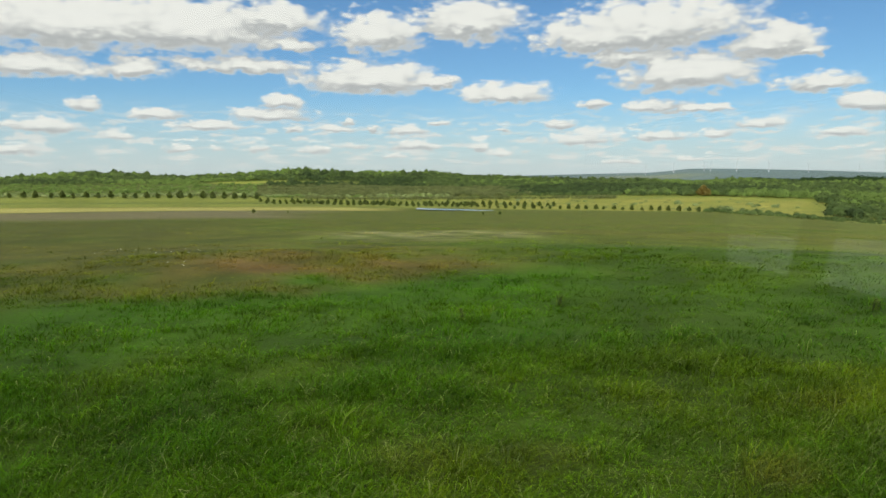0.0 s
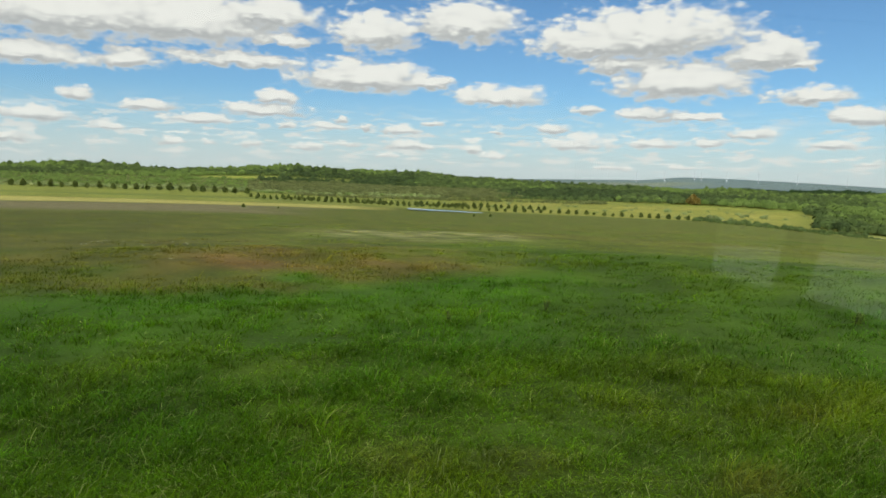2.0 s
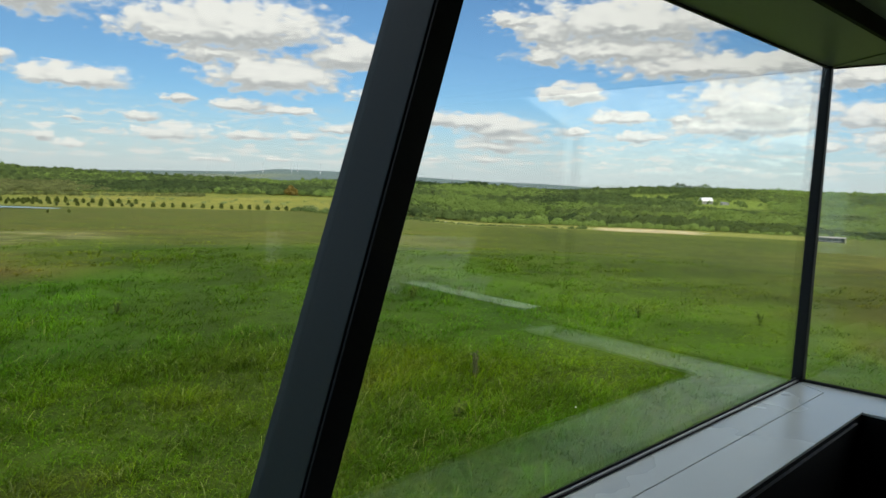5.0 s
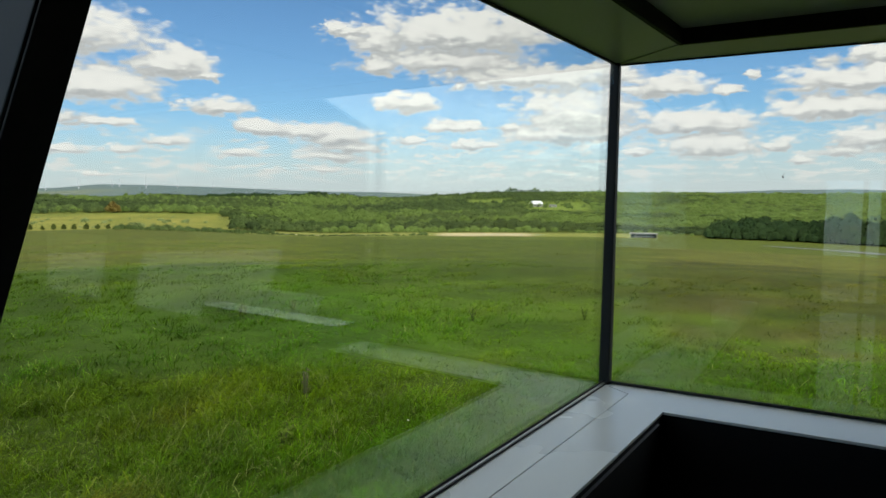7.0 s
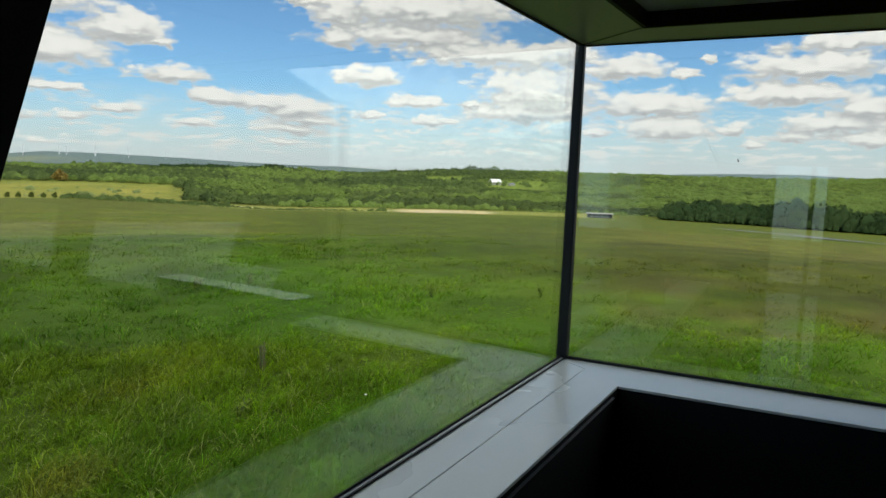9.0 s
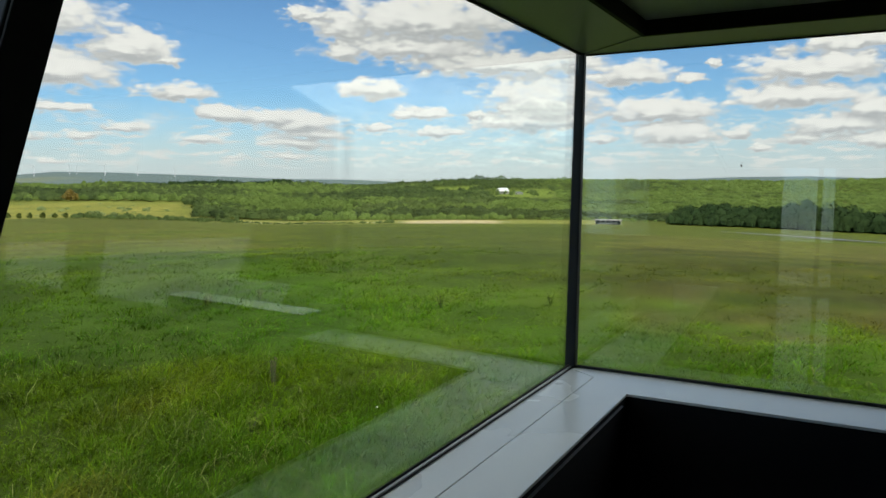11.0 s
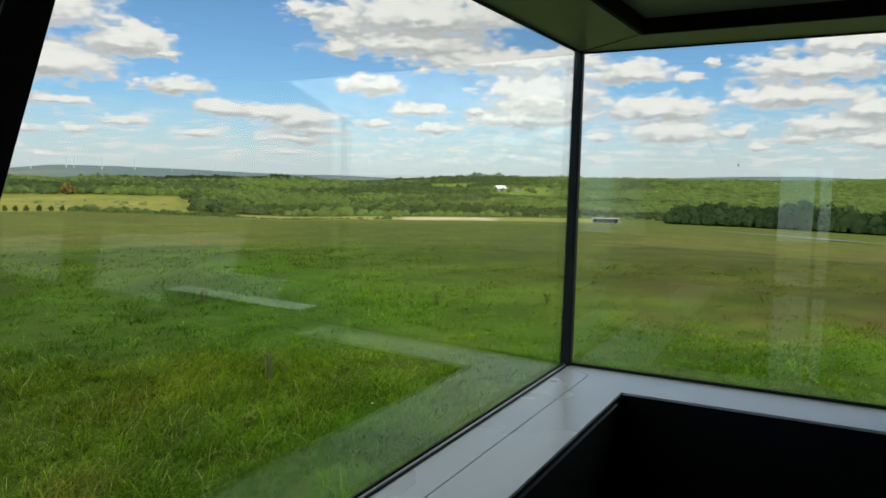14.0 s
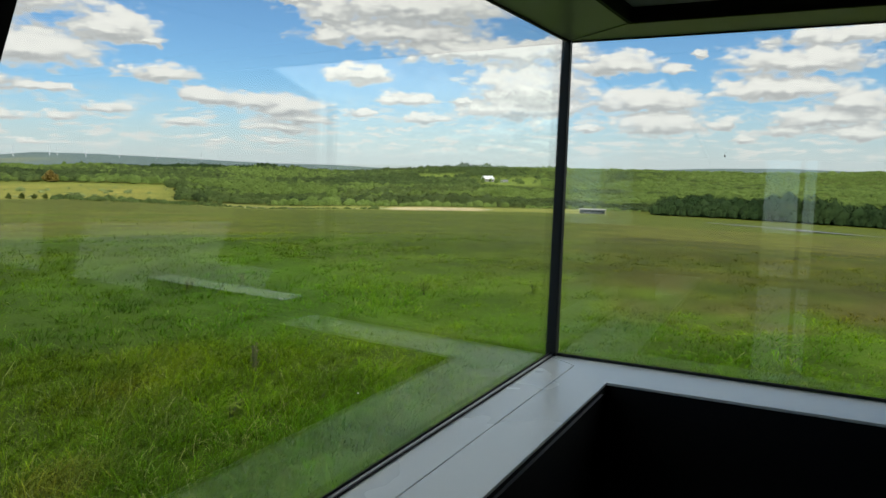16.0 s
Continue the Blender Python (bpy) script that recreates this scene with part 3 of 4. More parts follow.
def build_grass(name, tufts, blades, lo, hi, height, width, spread, label, seed):
    """Tufts of arching blades that fan out from a common root and bend with the wind."""
    r = np.random.RandomState(seed)
    az = np.radians(r.uniform(-38, 104, tufts))
    d = np.exp(np.log(lo) + np.log(hi / lo) * r.uniform(0, 1, tufts) ** 0.85)
    cx, cy = CX + d * np.sin(az), CY + d * np.cos(az)
    keep = ~((cx < 0.6) & (cy < 0.5))
    cx, cy, d = cx[keep], cy[keep], d[keep]
    m = len(cx)
    lump = 0.85 + 0.45 * wave(cx, cy, 1.4, 21) + 0.35 * wave(cx, cy, 4.5, 22)
    tuft_h = height * np.clip(lump, 0.4, 1.6) * np.exp(r.normal(0, 0.28, m)) * np.clip(1.25 - 0.05 * d, 0.62, 1.0)
    tuft_h = np.minimum(tuft_h, 1.5 * height) * np.interp(np.degrees(az[keep]), [56, 70], [1.0, 0.62])
    tuft_r = spread * (0.6 + 0.10 * d) * r.uniform(0.6, 1.4, m)
    tuft_c = np.exp(r.normal(0, 1, m) * np.clip(0.34 - 0.022 * d, 0.12, 0.26))
    yellow = np.clip(r.normal(0, 1, m), -1.5, 2.0) * 0.10 + 0.10 * wave(cx, cy, 0.9, 26)
    # each blade of each tuft
    k = np.repeat(np.arange(m), blades)
    n = len(k)
    fan = r.uniform(0, 2 * np.pi, n)
    off = np.sqrt(r.uniform(0, 1, n)) * tuft_r[k]
    x, y = cx[k] + np.cos(fan) * off, cy[k] + np.sin(fan) * off
    z = land(x, y) - 0.02
    h = tuft_h[k] * r.uniform(0.6, 1.2, n)
    w = width * (0.75 + 0.075 * d[k]) * r.uniform(0.6, 1.4, n)
    wx, wy = np.cos(fan) + 0.55, np.sin(fan) - 0.35
    turn = np.arctan2(wy, wx) + r.normal(0, 0.5, n)
    lean = h * r.uniform(0.5, 1.6, n)
    ux, uy = np.cos(turn), np.sin(turn)
    side = turn + np.pi / 2 + r.normal(0, 0.45, n)
    sx, sy = np.cos(side) * w / 2, np.sin(side) * w / 2
    verts = np.empty((n, 7, 3))
    for i, (t, half) in enumerate(((0.0, 0.8), (0.5, 1.0), (0.82, 0.7))):
        out, up = lean * t ** 2.2, h * (t - 0.16 * t ** 3)
        for q, sign in ((0, -1), (1, 1)):
            verts[:, 2 * i + q] = np.stack([x + ux * out + sign * sx * half, y + uy * out + sign * sy * half, z + up], 1)
    droop = np.clip(0.9 - 0.28 * lean / h, 0.5, 0.9)
    verts[:, 6] = np.stack([x + ux * lean * 1.2, y + uy * lean * 1.2, z + h * droop], 1)
    base = (np.arange(n) * 7)[:, None]
    quads = np.concatenate([base + np.array([[0, 1, 3, 2]]), base + np.array([[2, 3, 5, 4]])])
    tris = base + np.array([[4, 5, 6]])
    # Blades past 8 m are painted lighter, against their dark shaded sides.
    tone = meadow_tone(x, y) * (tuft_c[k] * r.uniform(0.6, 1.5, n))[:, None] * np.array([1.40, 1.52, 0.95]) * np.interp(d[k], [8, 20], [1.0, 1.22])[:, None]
    tone *= np.stack([1 + 1.2 * yellow[k], 1 + 0.3 * yellow[k], 1 - 0.8 * yellow[k]], 1)
    straw = r.uniform(0, 1, n) < np.clip(0.16 - 0.014 * d[k], 0.0, 0.12)
    tone[straw] = np.array([0.24, 0.29, 0.10]) * r.uniform(0.6, 1.15, (straw.sum(), 1))
    tone = np.repeat(tone[:, None, :], 7, 1)
    tone[:, 4:] *= 1.18
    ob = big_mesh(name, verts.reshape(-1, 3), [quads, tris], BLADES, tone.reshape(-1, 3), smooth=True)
    tagged(ob, label, "grass", kind="stuff")


build_grass("meadow_grass", 17500, 12, 2.6, 7.5, 0.128, 0.0038, 0.038, "long lush green meadow grass arching in tufts", 31)
build_grass("tall_grass", 900, 14, 2.6, 9, 0.165, 0.0038, 0.034, "taller pale-tipped grass tufts bending over the meadow", 33)
build_grass("middle_grass", 14500, 9, 6.8, 18, 0.125, 0.0052, 0.062, "lush green grass and leafy plants across the meadow", 34)
build_grass("field_grass", 13000, 5, 14, 80, 0.085, 0.0066, 0.11, "tall olive and rust field grass in seed", 32)


def lump_variants(count, clumps, seed, tall=1.0, leaf=1.0, rough=0.38, fine=1):
    """Unit crowns standing on z = 0: a lobed upper half wrapped in small leaf clumps."""
    r = np.random.RandomState(seed)
    out = []
    for v in range(count):
        bm = bmesh.new()
        bmesh.ops.create_icosphere(bm, subdivisions=fine, radius=0.86)
        off = Vector((v * 7.3 + seed, v * 3.1, seed * 1.7))
        low = [q for q in bm.verts if q.co.z < -0.5]
        bmesh.ops.delete(bm, geom=low, context="VERTS")
        for q in bm.verts:
            q.co *= 1.0 + noise.noise(q.co * 1.7 + off) * rough + noise.noise(q.co * 4.0 + off) * rough * 0.5
        bm.verts.ensure_lookup_table()
        bm.verts.index_update()
        cv, cf = [np.array(q.co[:]) for q in bm.verts], [[q.index for q in f.verts] for f in bm.faces]
        bm.free()
        core = len(cv)
        lobes = r.normal(0, 1, (5, 3))
        lobes /= np.linalg.norm(lobes, axis=1, keepdims=True)
        for _ in range(clumps):
            w = r.normal(0, 1, 3)
            w /= np.linalg.norm(w)
            w[2] = abs(w[2]) if r.rand() < 0.75 else w[2]
            reach = 0.80 + 0.28 * max(0.0, float((lobes @ w).max())) ** 3 * r.uniform(0.5, 1.1)
            c = w * reach
            u = np.cross(w + r.normal(0, 0.4, 3), r.normal(0, 1, 3))
            u /= np.linalg.norm(u)
            t = np.cross(w, u)
            k = r.uniform(0.14, 0.30) * leaf
            i = len(cv)
            tri = [c - u * k - t * k * 0.6, c + u * k - t * k * 0.5, c + t * k * 0.9 + w * k * 0.35]
            if np.dot(np.cross(tri[1] - tri[0], tri[2] - tri[0]), w) < 0:
                tri = tri[::-1]
            cv += tri
            cf.append([i, i + 1, i + 2])
        cv = np.array(cv)
        cv[:, 2] = cv[:, 2] * tall + tall * 0.75
        tilt = np.zeros((len(cv), 3))
        tilt[core:] = np.repeat(r.normal(0, 0.55, ((len(cv) - core) // 3, 3)), 3, 0)
        out.append((cv, np.array(cf), tilt))
    return out


def plant(name, spots, variants, material, label, seed, category="woodland"):
    """Many crowns joined: spots are rows of x, y, radius, height."""
    r = np.random.RandomState(seed)
    z = land(spots[:, 0], spots[:, 1])
    pick = r.randint(0, len(variants), len(spots))
    vs, fs, ns, start = [], [], [], 0
    for v, (cv, cf, tilt) in enumerate(variants):
        s = np.where(pick == v)[0]
        if not len(s):
            continue
        a = r.uniform(0, 6.28, len(s))
        c, n = np.cos(a)[:, None], np.sin(a)[:, None]
        X = (cv[None, :, 0] * c - cv[None, :, 1] * n) * spots[s, 2:3] + spots[s, 0:1]
        Y = (cv[None, :, 0] * n + cv[None, :, 1] * c) * spots[s, 2:3] + spots[s, 1:2]
        Z = cv[None, :, 2] / 1.85 * spots[s, 3:4] + z[s][:, None]
        vs.append(np.stack([X, Y, Z], -1).reshape(-1, 3))
        rz = cv[None, :, 2] - 0.7
        ns.append(np.stack([cv[None, :, 0] * c - cv[None, :, 1] * n, cv[None, :, 0] * n + cv[None, :, 1] * c, np.repeat(rz, len(s), 0)], -1).reshape(-1, 3) + np.tile(tilt, (len(s), 1)))
        fs.append((cf[None] + (np.arange(len(s)) * len(cv))[:, None, None] + start).reshape(-1, 3))
        start += len(s) * len(cv)
    ob = big_mesh(name, np.concatenate(vs), [np.concatenate(fs)], material, smooth=True)
    # leaf clumps take the light as the round crown does
    ns = np.concatenate(ns) + r.normal(0, 0.18, (start, 3)) + np.array([0, 0, 1.0])
    ns /= np.linalg.norm(ns, axis=1, keepdims=True)
    ob.data.normals_split_custom_set_from_vertices(ns.tolist())
    return tagged(ob, label, category, kind="stuff")


def scatter(count, az0, az1, d0, d1, rad, high, seed):
    r = np.random.RandomState(seed)
    az = r.uniform(az0, az1, count)
    d = np.sqrt(r.uniform(d0 ** 2, d1 ** 2, count))
    x, y = spot(az, d)
    s = r.uniform(0.6, 1.3, count) * np.exp(0.32 * wave(x, y, 0.022, seed) + 0.22 * wave(x, y, 0.09, seed + 1))
    return np.stack([x, y, rad * s, high * s * r.uniform(0.75, 1.25, count)], 1)


def wooded(spots, clear):
    az, d = polar(spots[:, 0], spots[:, 1])
    gone = np.zeros(len(spots), bool)
    for a0, a1, d0, d1 in clear:
        edge = 0.8 * wave(spots[:, 0], spots[:, 1], 0.02, 41)
        gone |= (az > a0 + edge) & (az < a1 + edge) & (d > d0) & (d < d1)
    return spots[~gone]


CLEARINGS = [(-60, -7, 300, 905), (-8, 13, 300, 855), (5, 12, 300, 840), (10, 37.5, 250, 600), (62.4, 67.8, 660, 930), (57.3, 61.2, 890, 1010), (-12, -5, 900, 960), (-4.5, 0.5, 890, 940)]
crowns = lump_variants(10, 34, 1, 1.0, 0.8)
dense_crowns = lump_variants(8, 110, 3, 1.0, 0.5, 0.4, 1)
small_crowns = lump_variants(12, 14, 2, 1.0, 0.72)
woods = wooded(scatter(34000, -40, 106, 640, 1145, 2.9, 4.3, 51), CLEARINGS)
hill = polar(woods[:, 0], woods[:, 1])[0]
woods[:, 2] *= np.interp(hill, [62, 70], [1.0, 0.95])
woods[:, 3] *= np.interp(hill, [60, 70], [1.0, 0.5])
woods[:, 3] *= 1.0 + np.clip(polar(woods[:, 0], woods[:, 1])[1] - 1000, 0, 60) / 60 * np.clip(0.25 + 0.6 * wave(woods[:, 0], woods[:, 1], 0.028, 47) + 0.4 * wave(woods[:, 0], woods[:, 1], 0.12, 48), -0.3, 0.55)
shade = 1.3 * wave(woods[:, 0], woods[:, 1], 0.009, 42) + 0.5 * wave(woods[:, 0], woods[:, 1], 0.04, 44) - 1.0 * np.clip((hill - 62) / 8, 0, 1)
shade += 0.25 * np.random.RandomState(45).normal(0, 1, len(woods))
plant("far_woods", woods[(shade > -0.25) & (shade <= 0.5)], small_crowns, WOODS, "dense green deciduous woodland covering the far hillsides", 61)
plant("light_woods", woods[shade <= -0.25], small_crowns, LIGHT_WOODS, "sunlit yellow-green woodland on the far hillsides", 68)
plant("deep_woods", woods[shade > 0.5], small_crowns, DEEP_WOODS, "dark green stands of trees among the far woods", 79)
edge_woods = wooded(scatter(7500, 37, 106, 350, 660, 2.8, 4.3, 52), CLEARINGS)
hill = polar(edge_woods[:, 0], edge_woods[:, 1])
edge_woods[:, 3] *= np.interp(hill[0], [64, 72], [1.0, 0.5])
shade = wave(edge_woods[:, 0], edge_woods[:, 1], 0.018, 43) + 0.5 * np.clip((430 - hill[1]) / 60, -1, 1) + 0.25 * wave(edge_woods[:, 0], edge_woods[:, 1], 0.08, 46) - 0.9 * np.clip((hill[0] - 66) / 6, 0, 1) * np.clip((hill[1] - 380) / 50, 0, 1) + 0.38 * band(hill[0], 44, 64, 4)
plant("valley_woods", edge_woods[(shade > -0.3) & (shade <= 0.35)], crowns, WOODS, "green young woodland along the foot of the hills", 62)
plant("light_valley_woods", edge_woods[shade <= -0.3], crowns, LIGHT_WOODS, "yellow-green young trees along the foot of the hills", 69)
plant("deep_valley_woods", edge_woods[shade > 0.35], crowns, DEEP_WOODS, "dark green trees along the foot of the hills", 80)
plant("lawn_trees", np.concatenate([scatter(34, 62.5, 67.6, 735, 905, 2.0, 4.0, 91), scatter(16, 57.4, 61.0, 900, 1000, 2.0, 3.6, 92)]), small_crowns, WOODS, "scattered green trees on the farm's sloping lawn", 93, "trees")
plant("dark_woods", np.concatenate([scatter(1000, 77.4, 98, 301, 345, 2.7, 5.7, 53), scatter(1500, 77, 98, 297, 345, 1.4, 3.4, 85)]), dense_crowns, PINES, "stand of dark green trees at the field's edge", 63)
plant("dark_ridge_woods", scatter(5200, 32.5, 48, 1105, 1200, 3.0, 6.6, 54), small_crowns, PINES, "dark conifer wood along the ridge", 64)
plant("scrub", np.concatenate([scatter(1300, -45, -7, 660, 900, 2.4, 2.2, 55), scatter(220, -45, 12, 600, 690, 2.2, 1.6, 56)]), small_crowns, LIGHT_WOODS, "low bright scrub between the meadow strips", 65, "scrub")
plant("olive_scrub", np.concatenate([scatter(3600, -8, 15, 655, 860, 2.6, 2.6, 87), scatter(420, -4, 22, 560, 588, 1.8, 2.2, 88), scatter(260, -13, 2, 640, 665, 2.0, 2.4, 89)]), small_crowns, OLIVE_LEAVES, "belts of dull olive-brown scrub below the woods", 90, "scrub")
plant("pale_bushes", np.concatenate([scatter(330, -45, 8, 610, 628, 2.4, 2.6, 57), scatter(300, -45, 8, 645, 665, 2.0, 2.2, 58), scatter(160, -40, -16, 600, 640, 2.4, 2.6, 76), scatter(70, 11, 37, 340, 570, 1.5, 1.5, 86)]), small_crowns, PALE_LEAVES, "lines of pale green bushes in the meadow", 66, "bushes")
plant("hedge", np.concatenate([scatter(120, 29, 41, 264, 272, 1.1, 1.5, 59), scatter(150, 38, 54, 252, 262, 0.7, 0.8, 60)]), small_crowns, WOODS, "low green bushes along the field's edge", 67, "bushes")
plant("field_edge_bushes", scatter(160, 45, 76, 325, 345, 1.6, 2.2, 77), small_crowns, LIGHT_WOODS, "bright green bushes along the foot of the woods", 78, "bushes")


# ---- planted rows of young trees ----
def young_tree(high, wide, seed, leaves=None):
    tree = new("tree")
    bm = bmesh.new()
    bmesh.ops.create_cone(bm, cap_ends=True, segments=8, radius1=0.05 * high ** 0.8, radius2=0.02 * high ** 0.8, depth=high * 0.7, matrix=Matrix.Translation((0, 0, high * 0.35 - 0.1)))
    for k in range(4):
        a = k * 1.7 + seed
        limb = look((0, 0, high * (0.35 + 0.07 * k)), (math.cos(a), math.sin(a), high * (0.35 + 0.07 * k) + 0.9)) @ pose(0, 0, -0.3 * wide)
        bmesh.ops.create_cone(bm, cap_ends=True, segments=5, radius1=0.012 * high, radius2=0.02 * high, depth=0.6 * wide, matrix=limb)
    part("trunk", bm, BARK, tree)
    r = random.Random(seed)
    bm = bmesh.new()
    for k in range(230):
        t = r.random() ** 1.1
        a, up = r.uniform(0, 6.28), 0.16 + 0.82 * t
        reach = wide * 0.5 * math.sin(math.pi * (0.30 + 0.66 * t)) * math.sqrt(r.uniform(0.15, 1.0)) * (0.85 + 0.3 * math.sin(3 * a + seed))
        c = Vector((math.cos(a) * reach, math.sin(a) * reach, high * up))
        size = wide * r.uniform(0.07, 0.15)
        axes = Matrix.Rotation(r.uniform(0, 6.28), 3, Vector((r.gauss(0, 1), r.gauss(0, 1), r.gauss(0, 1))).normalized())
        q = [bm.verts.new(c + axes @ Vector(v) * size) for v in ((-1, -0.6, 0), (1, -0.5, 0.15), (0.8, 0.7, -0.1), (-0.6, 0.9, 0.2))]
        bm.faces.new(q)
    part("crown", bm, leaves or LEAVES, tree)
    return tree


def stand(tree, az, d, turn, size):
    x, y = spot(az, d)
    return pose(x, y, ground_at(x, y), 0, 0, turn) @ Matrix.Scale(size, 4)


def row_of_trees(kinds, az0, d0, az1, d1, count, label, group, seed):
    r = random.Random(seed)
    for i in range(count):
        t = (i + r.uniform(-0.12, 0.12)) / (count - 1)
        src = r.choice(kinds)
        ob = copy_thing(src, stand(src, az0 + (az1 - az0) * t, d0 + (d1 - d0) * t, r.uniform(0, 360), 1.0))
        k = r.uniform(0.65, 1.05)
        ob.scale = (k * r.uniform(0.9, 1.1), k * r.uniform(0.9, 1.1), k)
        tagged(ob, label, "tree", group)


big_kinds = [young_tree(6.2, 5.2, i + 1) for i in range(3)]
mid_kinds = [young_tree(3.2, 2.8, i + 11) for i in range(3)]
small_kinds = [young_tree(2.3, 2.1, i + 21) for i in range(3)]
row_of_trees(big_kinds, -26.5, 585, -8.2, 548, 23, "young round-crowned tree with dark green leaves in the planted row", "planted row of trees", 71)
row_of_trees(mid_kinds, -7.3, 438, 11, 372, 34, "small young tree with green leaves in the planted row", "planted row of trees", 72)
row_of_trees(mid_kinds, -7.8, 492, 10, 425, 36, "small young tree in the second planted row", "second planted row of trees", 75)
row_of_trees(small_kinds, 11.5, 335, 30, 285, 26, "small young tree in the yellow-green meadow", "meadow tree row", 73)
row_of_trees(mid_kinds, 9, 420, 17, 395, 14, "small young tree behind the pond", "back tree row", 74)
for az, d, k in ((-8.5, 185, 0.5), (10.9, 165, 0.32), (12.3, 165, 0.36), (-5.7, 190, 0.24)):
    ob = copy_thing(small_kinds[0], stand(None, az, d, 40 * az, 1.0))
    ob.scale = (k, k, k)
    tagged(ob, "lone dark green bush in the open field", "bush", "field bushes")
rusty = young_tree(9.0, 11.0, 31, RUST_LEAVES)
rusty.matrix_basis = stand(rusty, 28.9, 640, 20, 1.0)
tagged(rusty, "broad tree with rust-coloured leaves before the woods", "tree")
for src in big_kinds + mid_kinds + small_kinds:
    for o in (*src.children, src):
        bpy.data.objects.remove(o)


# ---- water, road, gravel ----
def strip(name, az0, d0, az1, d1, wide0, wide1, lift, material, label, category, bend=0.0, level=None):
    """A narrow ribbon laid on the land, or level."""
    n, m, verts, faces = 48, max(1, int(max(wide0, wide1) / 3)), [], []
    for i in range(n + 1):
        t = i / n
        az, d = az0 + (az1 - az0) * t, d0 + (d1 - d0) * t + bend * math.sin(math.pi * t)
        w = wide0 + (wide1 - wide0) * t
        for j in range(m + 1):
            q = 2 * j / m - 1
            dd = d + q * w / 2 * (1 + 0.12 * math.sin(9 * t + q))
            x, y = spot(az, dd)
            verts.append((x, y, ground_at(x, y) + lift if level is None else level))
    for i in range(n):
        for j in range(m):
            k = i * (m + 1) + j
            faces.append((k, k + m + 1, k + m + 2, k + 1))
    return tagged(link_mesh(name, verts, faces, material), label, category, kind="structure")


strip("water", 5.2, 285, 11.8, 266, 13, 6, 0.0, WATER, "narrow pale pond reflecting the sky", "water", 0.0, POND_Z)
strip("road", 81, 150, 100, 108, 9, 7, 0.12, ASPHALT, "pale blue-grey road curving past the field", "road", -8)
# Unseen plaza, added for the pale patch mirrored in the long window.
strip("pavement", 128, 18.5, 172, 18.5, 30, 30, 0.05, PLAZA, "broad grey paved plaza behind the building, unseen but for its reflection", "pavement")
strip("road", 41, 272, 64, 280, 4, 4, 0.15, CONCRETE, "pale gravel track along the valley edge", "track")


# ---- buildings in the distance ----
def barn():
    x, y = spot(63.3, 830)
    house = new("barn")
    house.matrix_basis = pose(x, y, ground_at(x, y), 0, 0, -35)
    L, W, H, R = 6.2, 4.6, 3.6, 6.8
    ring = [(-W, 0.0), (W, 0.0), (W, H), (0, R), (-W, H)]
    b = slab([(L, p, q) for p, q in ring], [(-L, p, q) for p, q in ring])
    part("wall", b, BARN_WALL, house)
    for side in (-1, 1):
        ring = [(0, R + 0.05), (side * (W + 0.5), H - 0.3), (side * (W + 0.5), H - 0.1), (0, R + 0.3)]
        part("roof", slab([(L + 0.5, p, q) for p, q in ring], [(-L - 0.5, p, q) for p, q in ring]), WHITE_PAINT, house, "bright white metal roof")
    part("door", box(-1.2, 1.2, -W - 0.06, -W - 0.01, 0, 2.4), BLACK_METAL, house)
    for k in (-3.6, 3.6):
        part("window", box(k - 0.5, k + 0.5, -W - 0.05, -W - 0.01, 1.2, 2.3), BLACK_METAL, house)
    tagged(house, "weathered barn with a bright white roof on the hillside", "barn")
    shed = new("farm_shed")
    x, y = spot(64.7, 815)
    shed.matrix_basis = pose(x, y, ground_at(x, y), 0, 0, -30)
    part("wall", box(-4, 4, -2.5, 2.5, 0, 2.2), BARN_WALL, shed)
    part("roof", slab([(-4.3, -2.8, 2.25), (4.3, -2.8, 2.25), (4.3, 2.8, 3.2), (-4.3, 2.8, 3.2)], [(-4.3, -2.8, 2.1), (4.3, -2.8, 2.1), (4.3, 2.8, 3.0), (-4.3, 2.8, 3.0)]), ASPHALT, shed)
    tagged(shed, "low grey farm shed beside the barn", "shed")


barn()


def shelter():
    x, y = spot(72.2, 262)
    ob = new("shelter")
    ob.matrix_basis = pose(x, y, ground_at(x, y), 0, 0, -72)
    part("roof", box(-5.0, 5.0, -2.2, 2.2, 1.6, 1.8, 0.04), BARN_WALL, ob, "flat weathered roof")
    part("wall", box(-4.4, 4.4, 0.6, 0.9, 0, 1.59), GREY_METAL, ob, "dark back wall")
    for k in range(6):
        part("post", box(-4.6 + k * 1.84 - 0.12, -4.6 + k * 1.84 + 0.12, -1.9, -1.66, 0, 1.59), BARN_WALL, ob)
    part("bench", box(-3.5, 3.5, -0.6, -0.1, 0.35, 0.5), CONCRETE, ob)
    tagged(ob, "low open shelter with a flat grey roof and weathered posts", "shelter")


shelter()


